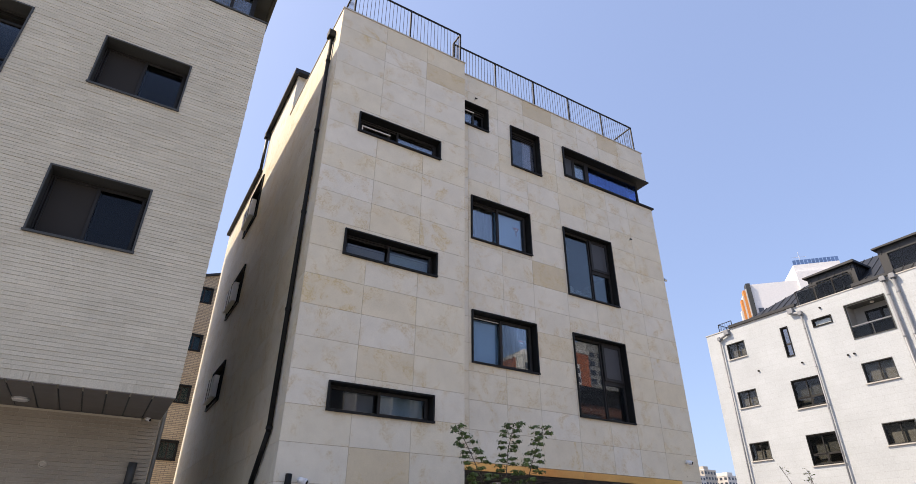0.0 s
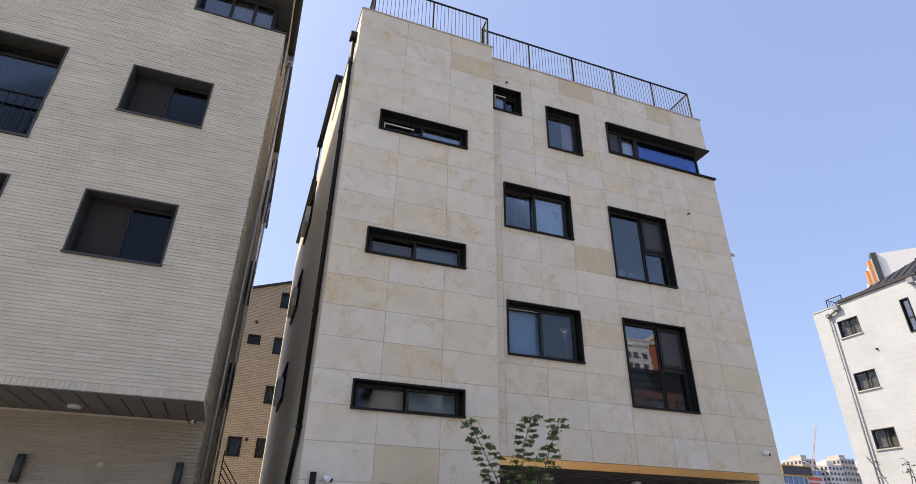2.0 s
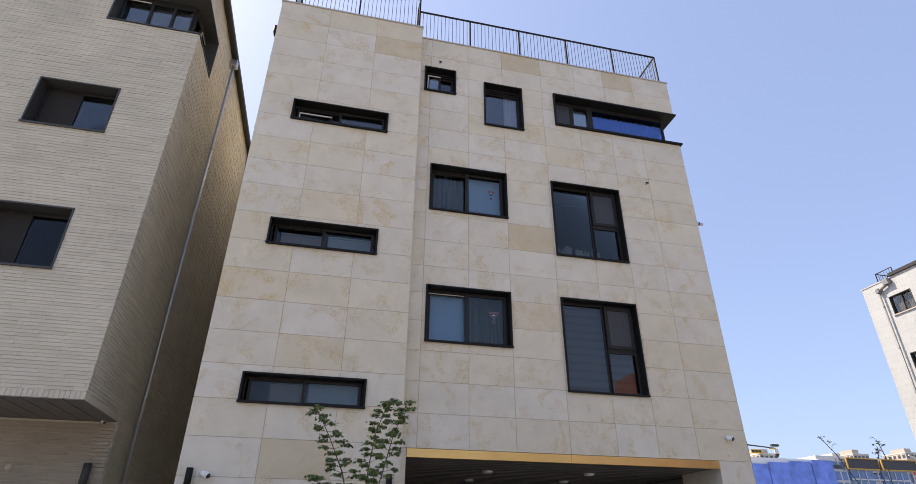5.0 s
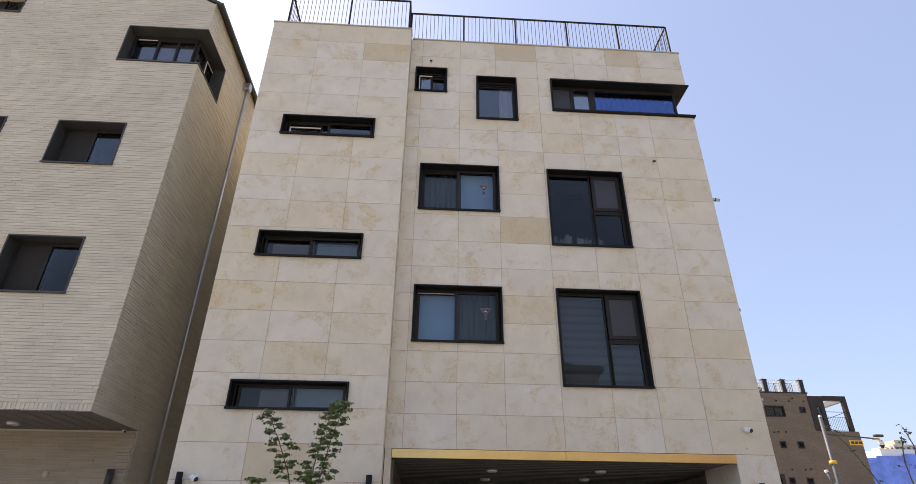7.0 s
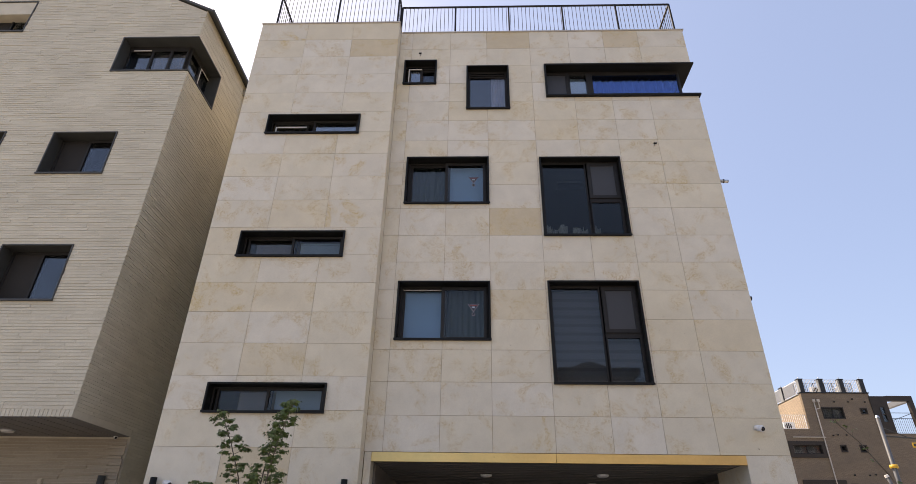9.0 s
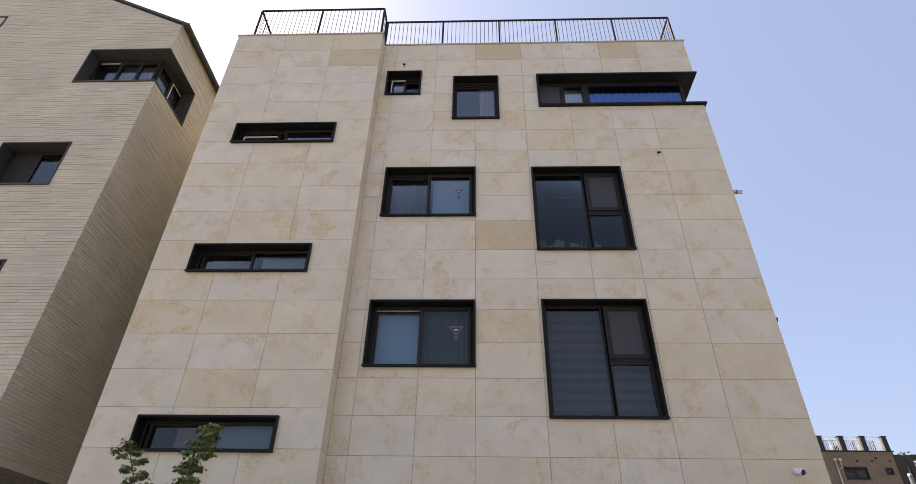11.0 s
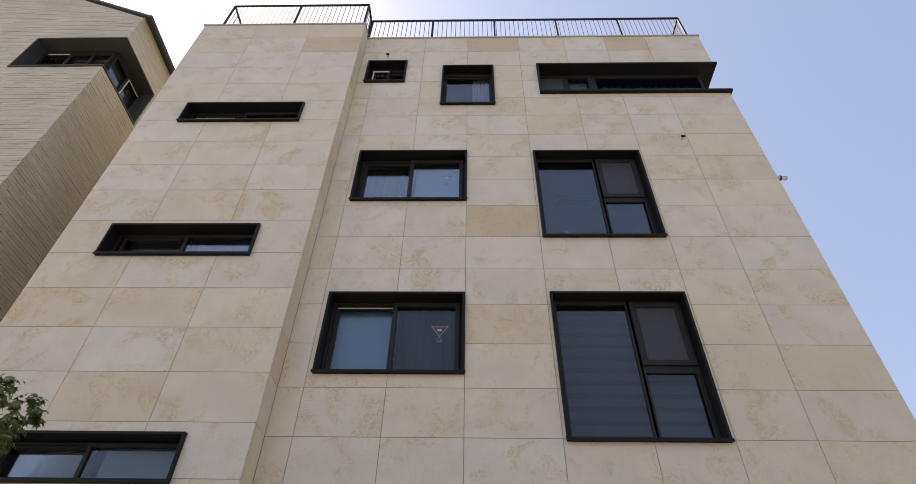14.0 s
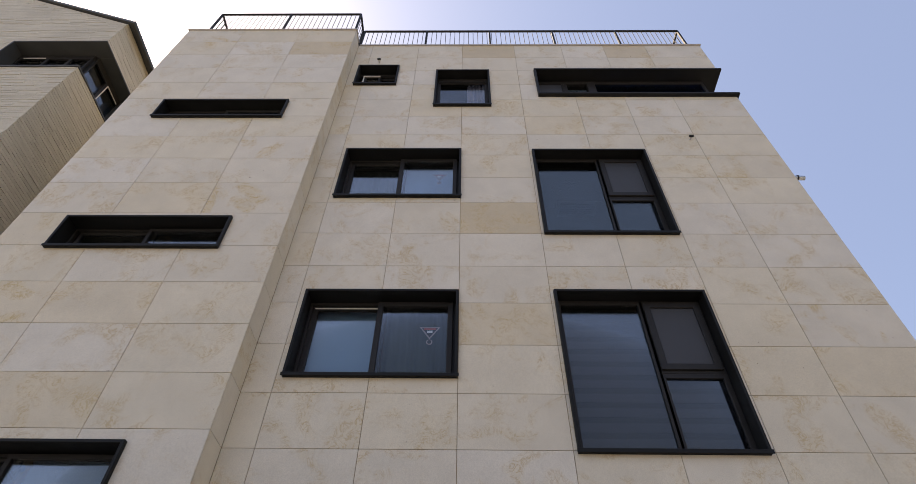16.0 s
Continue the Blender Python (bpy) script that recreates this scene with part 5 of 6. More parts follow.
PANE_FAR = speckled("far_dark_glazing", (0.06, 0.07, 0.09), 0.2, vary=0.3, relief=0.0)
office = tower(197, 200, 54, 24, 32.5, FACADE_WHITE, "office block with blue glazing between white columns", 18, 8, OFFICE_GLASS, ww=0.74, wh=0.78, name="office_building", roofbox=False)
part("glass_bay", Mesh().box(210, 221, 199.4, 199.9, 2, 30.5), OFFICE_GLASS, office, "blue glazed bay")
part("glass_bay", Mesh().box(225, 238, 199.4, 199.9, 2, 29.5), OFFICE_GLASS, office, "blue glazed bay")
for x_ in (213.6, 217.2, 228.2, 231.4, 234.6):
    part("glazing_bar", Mesh().box(x_, x_ + 0.35, 199.2, 199.39, 2, 29.4), STEEL, office)
for k in range(8):
    part("floor_band", Mesh().box(210, 238, 199.2, 199.39, 4.2 + 3.6 * k, 4.7 + 3.6 * k), STEEL, office)
part("roof_house", Mesh().box(199, 208, 203, 216, 32.51, 35.0), FACADE_WHITE, office)
part("roof_house", Mesh().box(222, 229, 204, 216, 32.51, 35.0), CONCRETE, office)
board = thing("wall_sign", "white wall board with bars of red and pink print", "sign")
part("board", Mesh().box(240.5, 250.5, 199.3, 199.8, 22.5, 30.5), FACADE_WHITE, board)
for k, (u0_, u1_) in enumerate(((0.6, 8.8), (0.6, 6.9), (0.6, 9.4))):
    part("print_bar", Mesh().box(240.5 + u0_, 240.5 + u1_, 199.1, 199.28, 28.3 - 2.3 * k, 29.7 - 2.3 * k), RED_PRINT, board)
logo = thing("wall_sign", "small plain red and grey sign shape on the white office wall", "sign")
part("plate", Mesh().box(199, 201, 199.3, 199.9, 29.6, 31.2), RED_PRINT, logo)
part("print_bar", Mesh().box(201.6, 206.5, 199.3, 199.9, 29.9, 31.0), CHARCOAL, logo)
cy = thing("roof_sign_frame", "dark rooftop panel framed in yellow ochre", "sign")
for x0_, x1_ in ((209, 224), (226, 243)):
    part("panel", Mesh().box(x0_, x1_, 198.6, 198.9, 30.0, 33.6), SCREEN, cy)
    part("frame", ring(Mesh(front(198.3)), x0_ - 0.4, x1_ + 0.4, 29.6, 34.0, 0.4, 0, 0.5), OCHRE, cy)
for x, y, w, h, m in ((222, 262, 11, 44, CONCRETE_TAN), (262, 258, 12, 43, CONCRETE), (280, 262, 10, 46, CONCRETE_TAN), (296, 255, 14, 40, CONCRETE), (315, 262, 11, 48, CONCRETE_TAN),
                      (330, 258, 12, 45, CONCRETE), (347, 262, 12, 50, CONCRETE_TAN), (365, 258, 14, 47, CONCRETE), (243, 275, 12, 42, CONCRETE_TAN)):
    tower(x, y, w, 14, h, m, "distant pale apartment tower with dark windows", 4, 15, PANE_FAR, "far towers")
net = thing("netted_building", "building site wrapped in bright blue netting", "building")
for i in range(5):
    part("net_panel", Mesh().box(146 + 9.5 * i, 155.3 + 9.5 * i, 190 + 0.3 * (i % 2), 190.4 + 0.3 * (i % 2), 0, 28.4 + 0.7 * i), NETTING, net)
part("core", Mesh().box(147, 192, 191, 210, 0, 24), CONCRETE, net)
part("top_sheet", Mesh().box(158, 188, 191, 209, 24, 31.4), WHITE, net, "white sheeting at the top")
crane = thing("tower_crane", "thin far tower crane with a slanting jib", "crane")
part("mast", Mesh().box(308, 308.7, 250, 250.7, 0, 44), CONCRETE_TAN, crane)
for s_ in (-0.55, 0.55):
    part("jib_chord", Mesh().tube((308.4 + s_, 250.4, 43), (319 + s_, 250, 66), 0.16, 0.12, 6), CRANE_PAINT, crane)
for k in range(16):
    a_, b_ = Vector((308.4, 250.4, 43)).lerp(Vector((319, 250, 66)), k / 16), Vector((308.4, 250.4, 43)).lerp(Vector((319, 250, 66)), (k + 1) / 16)
    part("jib_brace", Mesh().tube(a_ + Vector((-0.55, 0, 0)), b_ + Vector((0.55, 0, 0)), 0.08, n=5), CRANE_PAINT, crane)
part("counter_jib", Mesh().tube((308.4, 250.4, 43), (303, 250.6, 45), 0.5, 0.4, 6), CONCRETE, crane)

# white and orange tower behind the white house
tw = thing("apartment_tower", "tall white apartment tower with orange stripes", "building")


def askew(u, d, z):
    """The tower's front stands slantwise to the street."""
    return (110 + 0.685 * u + 0.728 * d, 63.5 - 0.728 * u + 0.685 * d, z)


part("wall", Mesh(askew).box(0, 9.4, 0, 12, 0, 52.6), WHITE, tw)
part("wall", Mesh(askew).box(9.42, 19, -0.4, 12, 0, 54.4), WHITE, tw)
part("roof_house", Mesh(askew).box(9.5, 18.4, 0.2, 10, 54.41, 56.2), WHITE, tw)
for i in range(12):
    u = 9.5 + 8.9 * i / 12
    part("roof_rail_panel", Mesh(askew).box(u + 0.06, u + 0.7, 0.2, 0.24, 56.21, 57.3), OFFICE_GLASS, tw, "blue glazed railing round the tower roof")
part("antenna", Mesh(askew).tube((12, 3, 56.2), (12, 3, 60.5), 0.05, n=6).tube((10.4, 3, 59.2), (13.4, 3, 59.2), 0.04, n=6).tube((10.8, 3, 58.4), (12.9, 3, 58.4), 0.04, n=6), STEEL, tw)
u = 0.0
for i, (m, wd, z) in enumerate(((CHARCOAL, 0.9, 52.8), (CONCRETE, 0.25, 51.6), (ORANGE, 0.5, 51.4), (CONCRETE, 0.3, 50.2), (ORANGE, 0.45, 49.4), (CONCRETE, 0.4, 47))):
    part("stripe", Mesh(askew).box(u - wd, u - 0.02, 0.15 * i - 0.4, 1.4, 0, z), m, tw)
    u -= wd
for k in range(14):
    part("window", Mesh(askew).box(0.5, 1.5, -0.12, 0.05, 6.5 + 3 * k, 8.1 + 3 * k), PANE_FAR, tw)

# ---- houses behind the camera, seen in the glass ----
ob_ = thing("terracotta_apartment_block", "red-orange apartment block with white window bays", "building")
for x0_, x1_, yf, h in ((108, 120.5, -122, 58), (120.8, 134, -120, 61)):
    part("wall", Mesh().box(x0_, x1_, yf - 14, yf, 0, h), BRICK_RED, ob_)
    part("parapet", Mesh().box(x0_ - 0.2, x1_ + 0.2, yf - 14, yf + 0.2, h + 0.01, h + 1.2), CONCRETE, ob_)
    for i in range(int((x1_ - x0_) / 4.6)):
        x = x0_ + 1.2 + 4.6 * i
        part("bay", Mesh().box(x, x + 2.9, yf + 0.01, yf + 0.3, 0, h - 4), WHITE, ob_, "white window bay")
        for k in range(3, int(h / 2.9) - 2):
            part("window", Mesh().box(x + 0.35, x + 2.55, yf + 0.31, yf + 0.36, 1.6 + 2.9 * k, 3.3 + 2.9 * k), PANE_FAR, ob_)
wt_ = thing("apartment_tower", "white apartment tower with rows of dark windows across the street", "building")
part("wall", Mesh().box(90.2, 98.4, -103, -100, 0, 48.4), FACADE_PALE, wt_)
part("parapet", Mesh().box(90.0, 98.6, -103.2, -99.8, 48.41, 49.4), FACADE_PALE, wt_)
for k in range(16):
    for x in (91.0, 93.2, 96.0):
        part("window", Mesh().box(x, x + 1.5, -99.99, -99.9, 1.5 + 2.9 * k, 3.0 + 2.9 * k), PANE_FAR, wt_)
rb = thing("red_brick_house", "dark red brick house with a black parapet across the street", "building")
part("wall", Mesh().box(21.0, 31, -9.6, -8, 0, 9.9), BRICK_DEEP, rb)
part("parapet", Mesh().box(20.9, 31.1, -9.7, -7.9, 9.91, 11.05), BLACK, rb, "black metal parapet")
for x in (21.6, 24.0, 26.4, 28.8):
    for z in (1.4, 4.5, 7.6):
        b = part("window", ring(Mesh(front(-8)), x, x + 1.6, z, z + 1.7, 0.08, 0.0, 0.06), SASH, rb)
        part("pane", Mesh(front(-8)).box(x + 0.08, x + 1.52, 0.01, 0.03, z + 0.08, z + 1.62), PANE_FAR, b)
gb = thing("apartment_tower", "dark grey apartment tower with rows of windows across the street", "building")
part("wall", Mesh().box(134.3, 152, -136, -121, 0, 66), CLAD_GREY, gb)
part("parapet", Mesh().box(134.2, 152.2, -136.2, -120.8, 66.01, 67.2), CLAD_GREY, gb)
for k in range(20):
    for x in (135.6, 139.2, 142.8, 146.4):
        part("window", Mesh().box(x, x + 2.2, -120.99, -120.9, 2 + 3.1 * k, 3.7 + 3.1 * k), PANE_FAR, gb)
lo = thing("terracotta_house", "sunlit terracotta house with white framed window bays across the street", "building")
part("wall", Mesh().box(49.6, 57.2, -66, -60, 0, 25.2), BRICK_RED, lo)
part("parapet", Mesh().box(49.5, 57.2, -66, -59.85, 25.21, 25.8), BRICK_RED, lo)
part("stair_block", Mesh().box(57.3, 59.8, -66, -59.6, 0, 27.2), BRICK_RED, lo)
part("slit_window", Mesh().box(57.7, 58.7, -59.59, -59.5, 25.4, 26.4), PANE_FAR, lo)
for z in (12.4, 15.6, 18.8, 22.0):
    fr = part("bay_frame", ring(Mesh(front(-60)), 50.2, 56.6, z - 0.3, z + 2.4, 0.35, 0.0, 0.3), WHITE, lo, "white bay frame")
    for x in (50.6, 52.2, 53.8, 55.2):
        part("window", Mesh(front(-60)).box(x, x + 1.0, 0.02, 0.12, z + 0.1, z + 2.0), PANE_FAR, fr)
part("bay_post", Mesh(front(-60)).box(51.75, 52.1, 0.01, 0.36, 3, 21.6), WHITE, lo)
part("bay_post", Mesh(front(-60)).box(54.85, 55.15, 0.01, 0.36, 3, 21.6), WHITE, lo)
nb = thing("white_gable_house", "white plastered house with a dark roof and small gable", "building")
part("wall", Mesh().box(8.6, 16.0, -26, -16, 0, 11.5), CONCRETE, nb)
part("roof", Mesh().box(8.2, 16.25, -26.2, -15.5, 11.51, 11.95), ROOFING, nb, "dark overhanging roof edge", bevel=0.03)
part("roof", Mesh(front(-26)).prism([(11.9, 11.96), (13.2, 12.45), (14.5, 11.96)], -0.2, 10.3), ROOFING, nb, "small dark gable")
part("wall", Mesh().box(16.01, 21, -26, -16.2, 0, 10.0), CONCRETE, nb)
part("coping", Mesh().box(16.01, 21.1, -26, -16.0, 10.01, 10.15), ROOFING, nb)
for x in (9.3, 11.5, 14.0, 17.3, 19.2):
    for z in (3.6, 6.5, 9.2 if x < 16 else 7.9):
        b = part("window", ring(Mesh(front(-16 if x < 16 else -16.2)), x, x + 1.5, z, z + 1.4, 0.1, -0.02, 0.1), PVC, nb)
        part("pane", Mesh(front(-16 if x < 16 else -16.2)).box(x + 0.1, x + 1.4, 0.01, 0.05, z + 0.1, z + 1.3), PANE_FAR, b)
railing("dark bar railing on the flat roof across the street", [(16.3, -16.3), (20.8, -16.3)], 10.15, 11.2, 1.4, 0.14, 0.014, 0.02)


# ---- young trees ----
def leaf_shape(size):
    """A five-lobed maple leaf in its own plane: the points round it."""
    pts = []
    for k in range(5):
        a = radians(-100 + 50 * k)
        l = size * (1.0 - 0.16 * abs(k - 2))
        pts.append((math.sin(a) * l, math.cos(a) * l))
        if k < 4:
            b = a + radians(25)
            pts.append((math.sin(b) * size * 0.4, math.cos(b) * size * 0.4))
    return [(0, -size * 0.12)] + pts


def maple(name, base, stems, label, seed, leaf=0.062, per=26):
    """stems: polylines of (x, y, z) from the base; leaves hang in tiers along their upper part."""
    rng = random.Random(seed)
    t = thing(name, label, "tree")
    crown = Mesh()
    shape = leaf_shape(leaf)
    trunk = Mesh().tube(base, stems[0][0], 0.026, 0.018, 10)
    part("trunk", trunk, BARK, t, smooth=True)
    for st in stems:
        m = Mesh()
        n = len(st)
        for i in range(n - 1):
            m.tube(st[i], st[i + 1], 0.009 * (1 - i / n) + 0.002, 0.009 * (1 - (i + 1) / n) + 0.002, 7)
        part("limb", m, BARK, t, smooth=True)
        ln = [(Vector(st[i + 1]) - Vector(st[i])).length for i in range(n - 1)]
        total = sum(ln)
        tiers = int(total / 0.085)
        for k in range(tiers):
            s = total * (0.12 + 0.88 * k / max(1, tiers - 1))
            i = 0
            while i < n - 2 and s > ln[i]:
                s -= ln[i]
                i += 1
            p = Vector(st[i]).lerp(Vector(st[i + 1]), min(1.0, s / ln[i]))
            a = rng.random() * math.tau
            for side in (0, math.pi):
                reach = rng.uniform(0.07, 0.2) * (1.15 - 0.55 * k / tiers)
                q = p + Vector((math.cos(a + side) * reach, math.sin(a + side) * reach, rng.uniform(0.0, 0.06)))
                part("twig", Mesh().tube(p, q, 0.0035, 0.002, 4, False), BARK, t)
                for j in range(max(3, per // 6)):
                    b = rng.random() * math.tau
                    c = q + Vector((math.cos(b), math.sin(b), 0)) * rng.uniform(0.0, 0.085) + Vector((0, 0, rng.uniform(-0.015, 0.02)))
                    droop = Matrix.Rotation(b - math.pi / 2, 3, "Z") @ Matrix.Rotation(rng.uniform(-1.3, -0.35), 3, "X") @ Matrix.Rotation(rng.uniform(-0.4, 0.4), 3, "Y")
                    z = rng.uniform(0.7, 1.2)
                    pts = []
                    for u, v in shape:
                        w = Vector((u * z, v * z, -0.25 * abs(u) * z - 0.15 * max(0, v) * z))
                        pts.append(tuple(c + droop @ w))
                    crown.add(pts, [(0, i2, i2 + 1) for i2 in range(1, len(pts) - 1)])
    me = bpy.data.meshes.new("crown")
    me.from_pydata(crown.v, [], crown.f)
    me.materials.append(LEAF_A)
    o = new("crown", me)
    o.parent = t
    tagged(o, "clumps of small green maple leaves")
    return t


maple("young_maple", (3.24, 6.85, 0.0), [
    [(3.22, 6.88, 1.4), (3.13, 6.93, 1.85), (3.01, 6.98, 2.3), (2.81, 7.03, 2.72), (2.62, 7.06, 3.06)],
    [(3.22, 6.88, 1.4), (3.29, 6.90, 1.9), (3.33, 6.92, 2.4), (3.39, 6.93, 2.8), (3.53, 6.95, 3.19)],
    [(3.22, 6.88, 1.4), (3.39, 6.75, 1.9), (3.49, 6.63, 2.35), (3.57, 6.55, 2.7), (3.70, 6.48, 3.06)],
    [(3.22, 6.88, 1.35), (3.01, 6.83, 1.75), (2.84, 6.75, 2.05), (2.71, 6.71, 2.2)]],
      "young maple with thin forked stems and fresh green leaves", 3, 0.037, 186)


def sapling(name, label, stems, seed, leaves):
    rng = random.Random(seed)
    t = thing(name, label, "tree")
    crown = Mesh()
    shape = leaf_shape(0.05)
    for st in stems:
        m = Mesh()
        for i in range(len(st) - 1):
            m.tube(st[i], st[i + 1], 0.012 - 0.0016 * i, 0.0105 - 0.0016 * i, 6)
        part("limb", m, BARK, t, smooth=True)
        for k in range(leaves):
            i = rng.randrange(1, len(st) - 1)
            p = Vector(st[i]).lerp(Vector(st[i + 1]), rng.random())
            q = p + Vector((rng.uniform(-0.12, 0.12), rng.uniform(-0.12, 0.12), rng.uniform(0.03, 0.16)))
            part("twig", Mesh().tube(p, q, 0.003, 0.0015, 4, False), BARK, t)
            for j in range(3):
                rot = Euler((rng.uniform(-1.2, -0.2), rng.uniform(-0.5, 0.5), rng.random() * math.tau)).to_matrix()
                c = q + Vector((rng.uniform(-0.04, 0.04), rng.uniform(-0.04, 0.04), rng.uniform(-0.03, 0.01)))
                z = rng.uniform(0.4, 0.9)
                crown.add([tuple(c + rot @ Vector((u * z, v * z, -0.2 * abs(u)))) for u, v in shape], [(0, i2, i2 + 1) for i2 in range(1, len(shape) - 1)])
    me = bpy.data.meshes.new("crown")
    me.from_pydata(crown.v, [], crown.f)
    me.materials.append(LEAF_A)
    o = new("crown", me)
    o.parent = t
    tagged(o, "a few small opening leaves")
    return t


sapling("bare_sapling", "thin young tree with long bare twigs and few leaves", [
    [(11.3, 7.1, 0.0), (11.25, 7.1, 1.2), (11.05, 7.1, 2.1), (10.87, 7.09, 2.43), (10.65, 7.1, 2.8), (10.4, 7.1, 3.08)],
    [(11.3, 7.1, 0.9), (11.4, 7.1, 1.6), (11.45, 7.12, 2.2), (11.42, 7.12, 2.6), (11.5, 7.12, 2.95)],
    [(11.3, 7.1, 1.0), (11.6, 7.2, 1.7), (11.7, 7.25, 2.3), (11.75, 7.25, 2.85), (11.68, 7.25, 3.1)]], 12, 9)


def street_tree(x, y, h, spread, seed):
    """A tapered trunk, forked limbs and a loose crown of many leaves."""
    rng = random.Random(seed)
    t = thing("street_tree", "small street tree with bright fresh green leaves", "tree", "street trees")
    part("trunk", Mesh().tube((x, y, 0), (x, y, h * 0.45), 0.11, 0.07, 10), BARK, t, smooth=True)
    crown = Mesh()
    shape = leaf_shape(0.11)
    for k in range(9):
        a = k * 2.4 + rng.random()
        r = spread * rng.uniform(0.3, 1.0)
        tip = Vector((x + math.cos(a) * r, y + math.sin(a) * r, h * rng.uniform(0.7, 1.0)))
        mid = Vector((x + math.cos(a) * r * 0.5, y + math.sin(a) * r * 0.5, h * 0.62))
        part("limb", Mesh().tube((x, y, h * 0.42), mid, 0.05, 0.03, 6).tube(mid, tip, 0.03, 0.01, 6), BARK, t, smooth=True)
        for j in range(110):
            c = mid.lerp(tip, rng.random() ** 0.6) + Vector((rng.gauss(0, 0.25), rng.gauss(0, 0.25), rng.gauss(0, 0.22)))
            rot = Euler((rng.uniform(-1.4, 0.6), rng.uniform(-0.7, 0.7), rng.random() * math.tau)).to_matrix()
            z = rng.uniform(0.6, 1.2)
            crown.add([tuple(c + rot @ Vector((u * z, v * z, -0.2 * abs(u)))) for u, v in shape], [(0, i2, i2 + 1) for i2 in range(1, len(shape) - 1)])
    me = bpy.data.meshes.new("crown")
    me.from_pydata(crown.v, [], crown.f)
    me.materials.append(LEAF_FRESH)
    o = new("crown", me)
    o.parent = t
    return t


street_tree(45.5, 40, 6.6, 1.3, 21)
street_tree(40.0, 40.5, 5.9, 1.2, 22)


# ---- pieces: stone slabs ----
def stone_slabs(parent, to, us, zs, holes, gap=0.003, thick=SKIN, odd=()):
    for i in range(len(us) - 1):
        for j in range(len(zs) - 1):
            m = Mesh(to).slab(us[i] + gap, us[i + 1] - gap, zs[j] + gap, zs[j + 1] - gap, 0, thick, holes)
            if m.f:
                part("stone_slab", m, dict(odd).get((i, j), STONE), parent)


ROWS_Z = [CAN, 3.595, 4.172, 4.757, 5.35, 5.942, 6.535, 7.137, 7.78, 8.37, 8.955] + [9.553 + (TOP - 9.553) * k / 6 for k in range(7)]
LOW_Z = [0.05] + [CAN - 0.5885 * k for k in range(4, -1, -1)]
stone_slabs(wall_r, front(YR), [XM, 4.345, 5.29, 6.183, 7.235, 8.19, 9.045, 9.9, XR], ROWS_Z, RIGHT,
            odd=(((3, 7), STONE_YELLOW), ((3, 0), STONE_RUSTY), ((6, 16), STONE_YELLOW), ((7, 4), STONE_RUSTY), ((3, 16), STONE_YELLOW), ((7, 9), STONE_RUSTY)))
stone_slabs(wall_l, front(YL), [XL, 1.785, 2.915, XM], LOW_Z + ROWS_Z[1:], LEFT,
            odd=(((2, 20), STONE_YELLOW), ((2, 14), STONE_RUSTY), ((2, 12), STONE_RUSTY), ((0, 9), STONE_RUSTY), ((1, 4), STONE_YELLOW), ((0, 20), STONE_RUSTY), ((0, 21), STONE_RUSTY)))
stone_slabs(wall_j, flank(XM, -1), [YL + SKIN + 0.001, YR - 0.001], LOW_Z + ROWS_Z[1:], [])
stone_slabs(wall_s, flank(XL), [YL + SKIN + 0.001, 9.46, 11.5, 13.5, 15.5, 17.5, 19.5, YB], LOW_Z + ROWS_Z[1:], SIDE)


# ---- pieces: long white bricks ----
PITCH, LEN, JT = 0.062, 0.4, 0.006


def brick_row(rng, u0, u1, z0, z1, cuts):
    """Bricks of one course as (u0, u1) pieces outside the cuts."""
    spans = [(u0, u1)]
    for a, b, c, d in cuts:
        if c < (z0 + z1) / 2 < d:
            nxt = []
            for p, q in spans:
                if b <= p or a >= q:
                    nxt.append((p, q))
                else:
                    nxt += [(p, a)] if a - p > 0.02 else []
                    nxt += [(b, q)] if q - b > 0.02 else []
            spans = nxt
    out = []
    off = rng.random() * LEN
    for p, q in spans:
        x = u0 - off
        while x < q:
            l = LEN * (0.82 + 0.36 * rng.random())
            a, b = max(p, x), min(q, x + l - 0.002)
            if b - a > 0.03:
                out.append((a, b))
            x += l
    return out


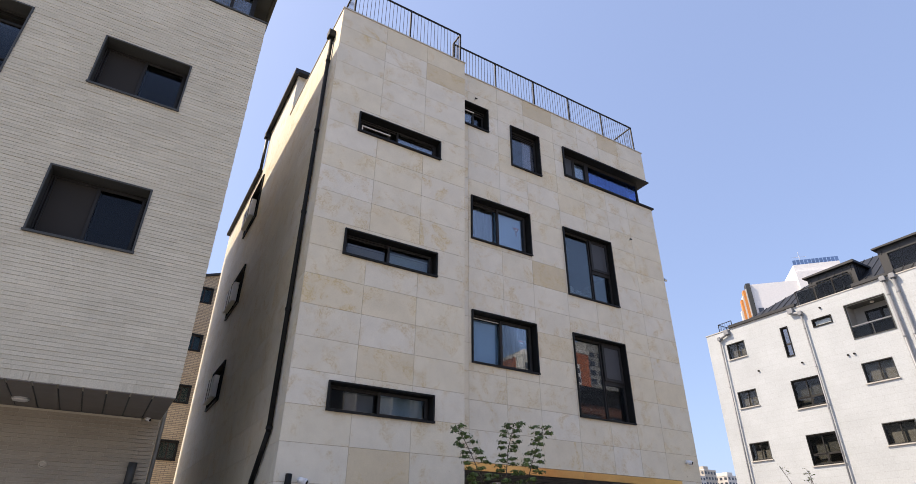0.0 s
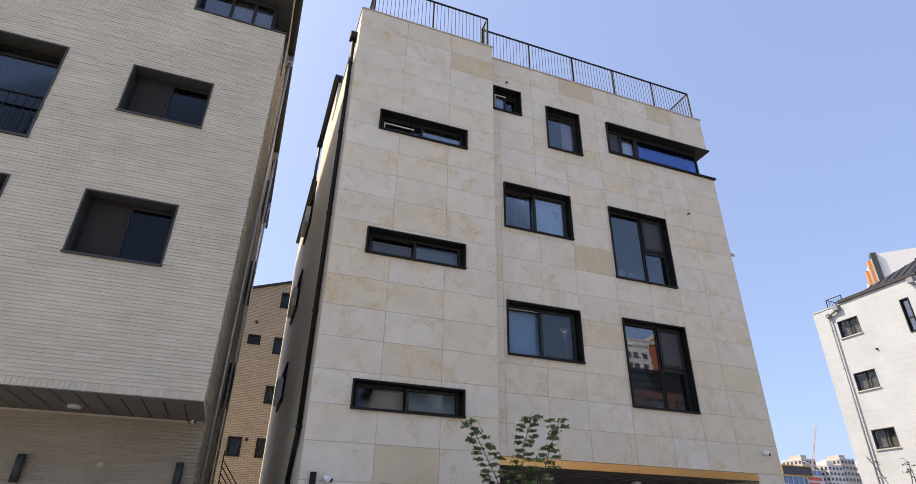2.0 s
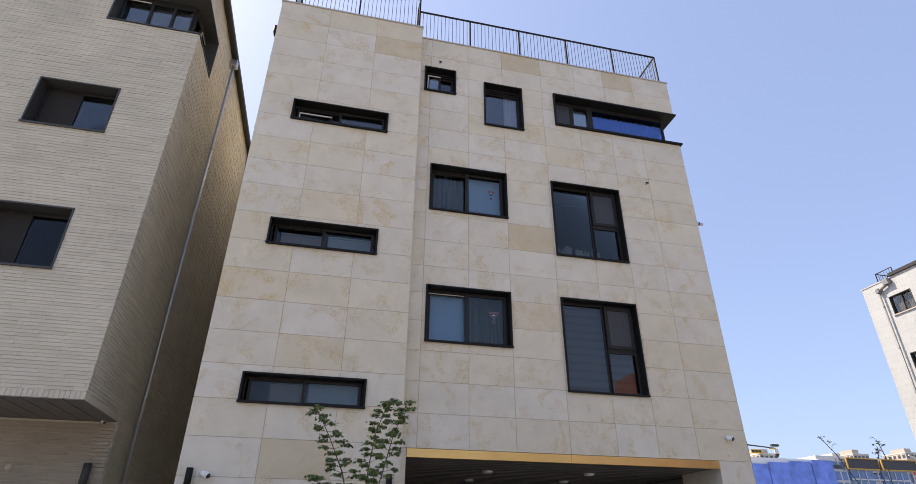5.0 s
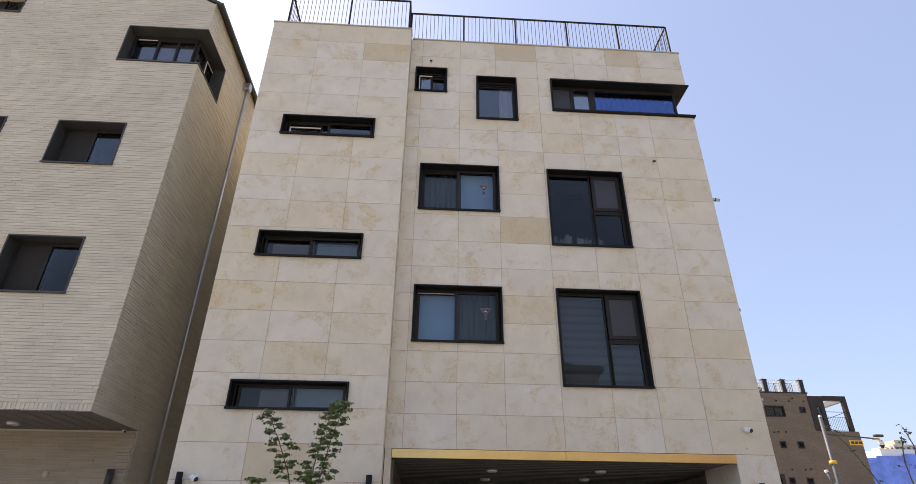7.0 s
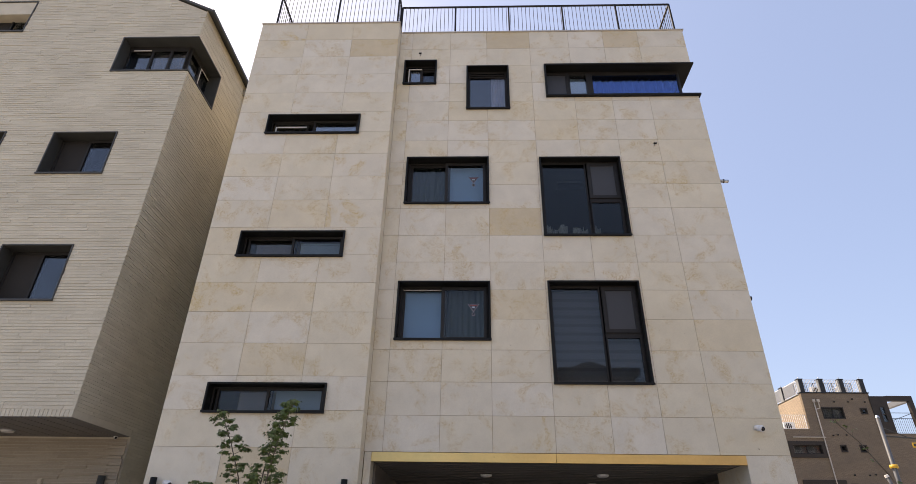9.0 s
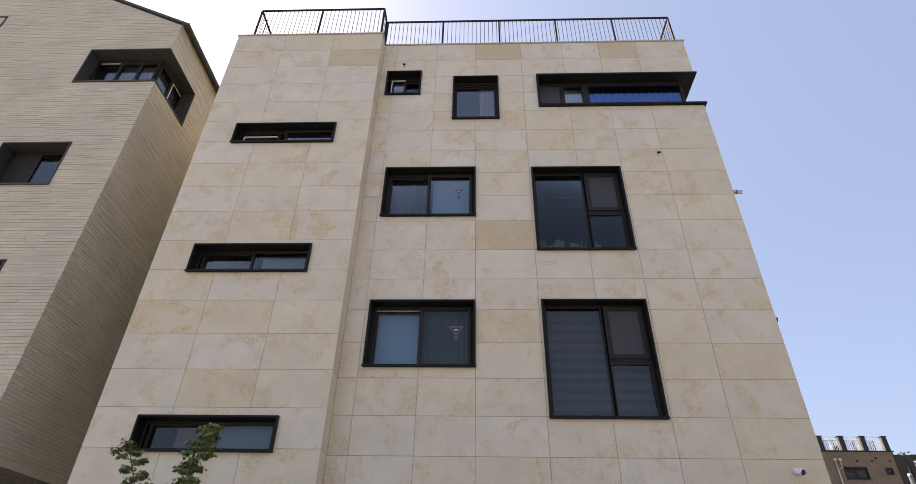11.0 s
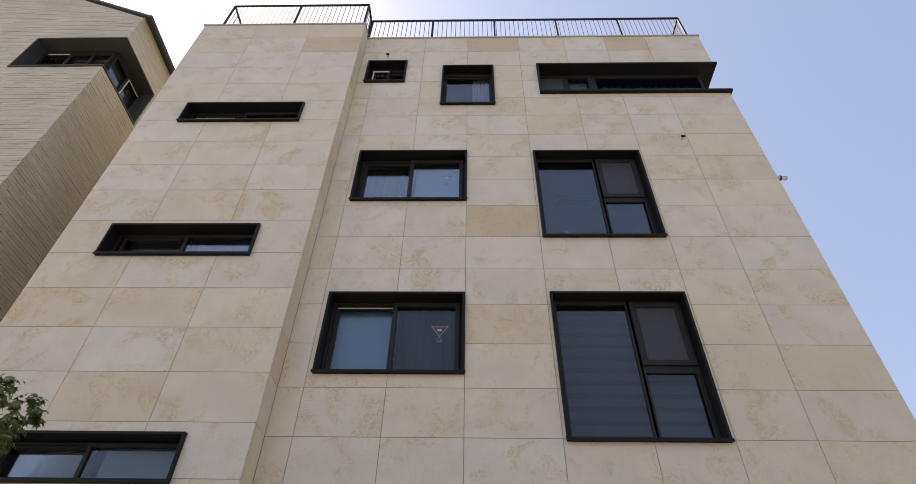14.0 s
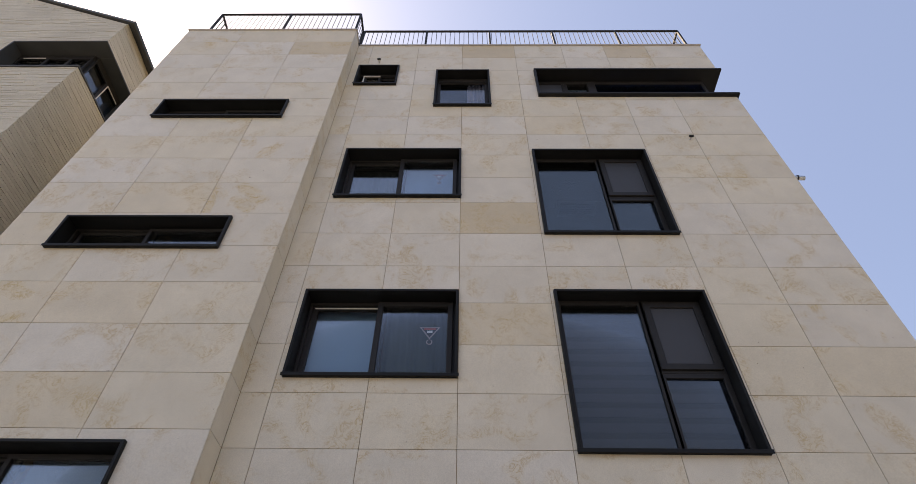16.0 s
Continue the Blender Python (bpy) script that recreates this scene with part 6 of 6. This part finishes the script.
def brick_wall(parent, to, u0, u1, z0, z1, cuts, seed, pick=None, top=None, mat=None):
    """Bricks proud of the mortar. pick: those inside are parts of their own."""
    rng = random.Random(seed)
    rest = Mesh(to)
    n = 0
    z = z0
    while z < z1:
        for a, b in brick_row(rng, u0, u1, z, z + PITCH, cuts):
            if top and z + PITCH > min(top(a), top(b)):
                continue
            d = rng.uniform(-0.006, 0.002)
            tilt = rng.uniform(-0.002, 0.002)
            p = [(a, d, z), (b, d + tilt, z), (b, d + tilt + 0.001, z + PITCH - JT), (a, d + 0.001, z + PITCH - JT)]
            q = [(u, JO + 0.004, h) for u, _, h in p]
            faces = [(0, 1, 2, 3), (0, 4, 5, 1), (1, 5, 6, 2), (2, 6, 7, 3), (3, 7, 4, 0)]
            if pick and n < 290 and pick(a, z):
                m = Mesh(to).add(p + q, faces)
                me = bpy.data.meshes.new("brick")
                me.from_pydata(m.v, [], m.f)
                me.materials.append(BRICK_WHITE)
                o = new("brick", me)
                o.parent = parent
                n += 1
            else:
                rest.add(p + q, faces)
        z += PITCH
    me = bpy.data.meshes.new("bricks")
    me.from_pydata(rest.v, [], rest.f)
    me.materials.append(mat or BRICK_WHITE)
    o = new("bricks", me)
    o.parent = parent
    tagged(o, kind="stuff")


SOLDIER = LZ + 0.125
brick_wall(lw_f, front(LY), -8.2, LX, SOLDIER, 16.2, list(LW.values()), 5, lambda a, z: a > -3.1 and z < 5.6, lambda u: EAVE + SL * (LX - u) if u > RIDGE_X else 99)
brick_wall(lw_s, flank(LX, -1), LY + 0.004, LYB, SOLDIER, EAVE, LSW + [(LY - 1, 10.68, 11.54, 12.70)], 6)
brick_wall(lw_s, flank(LX, -1), LYG + 0.05, LYB, 0.05, SOLDIER, [], 8)
brick_wall(lw_g, front(LYG - 0.01), -8.2, LX - 0.012, 1.2, LZ - 0.05, [], 7, mat=BRICK_SHADED)
sold = Mesh().box(0, 0.066, 0, JO + 0.004, 0, 0.117).data("brick", BRICK_WHITE)
for i in range(78):
    o = new("brick", sold)
    o.parent, o.location = lw_f, (LX - 0.074 * (i + 1) + 0.004, LY + random.uniform(-0.004, 0.001), LZ)
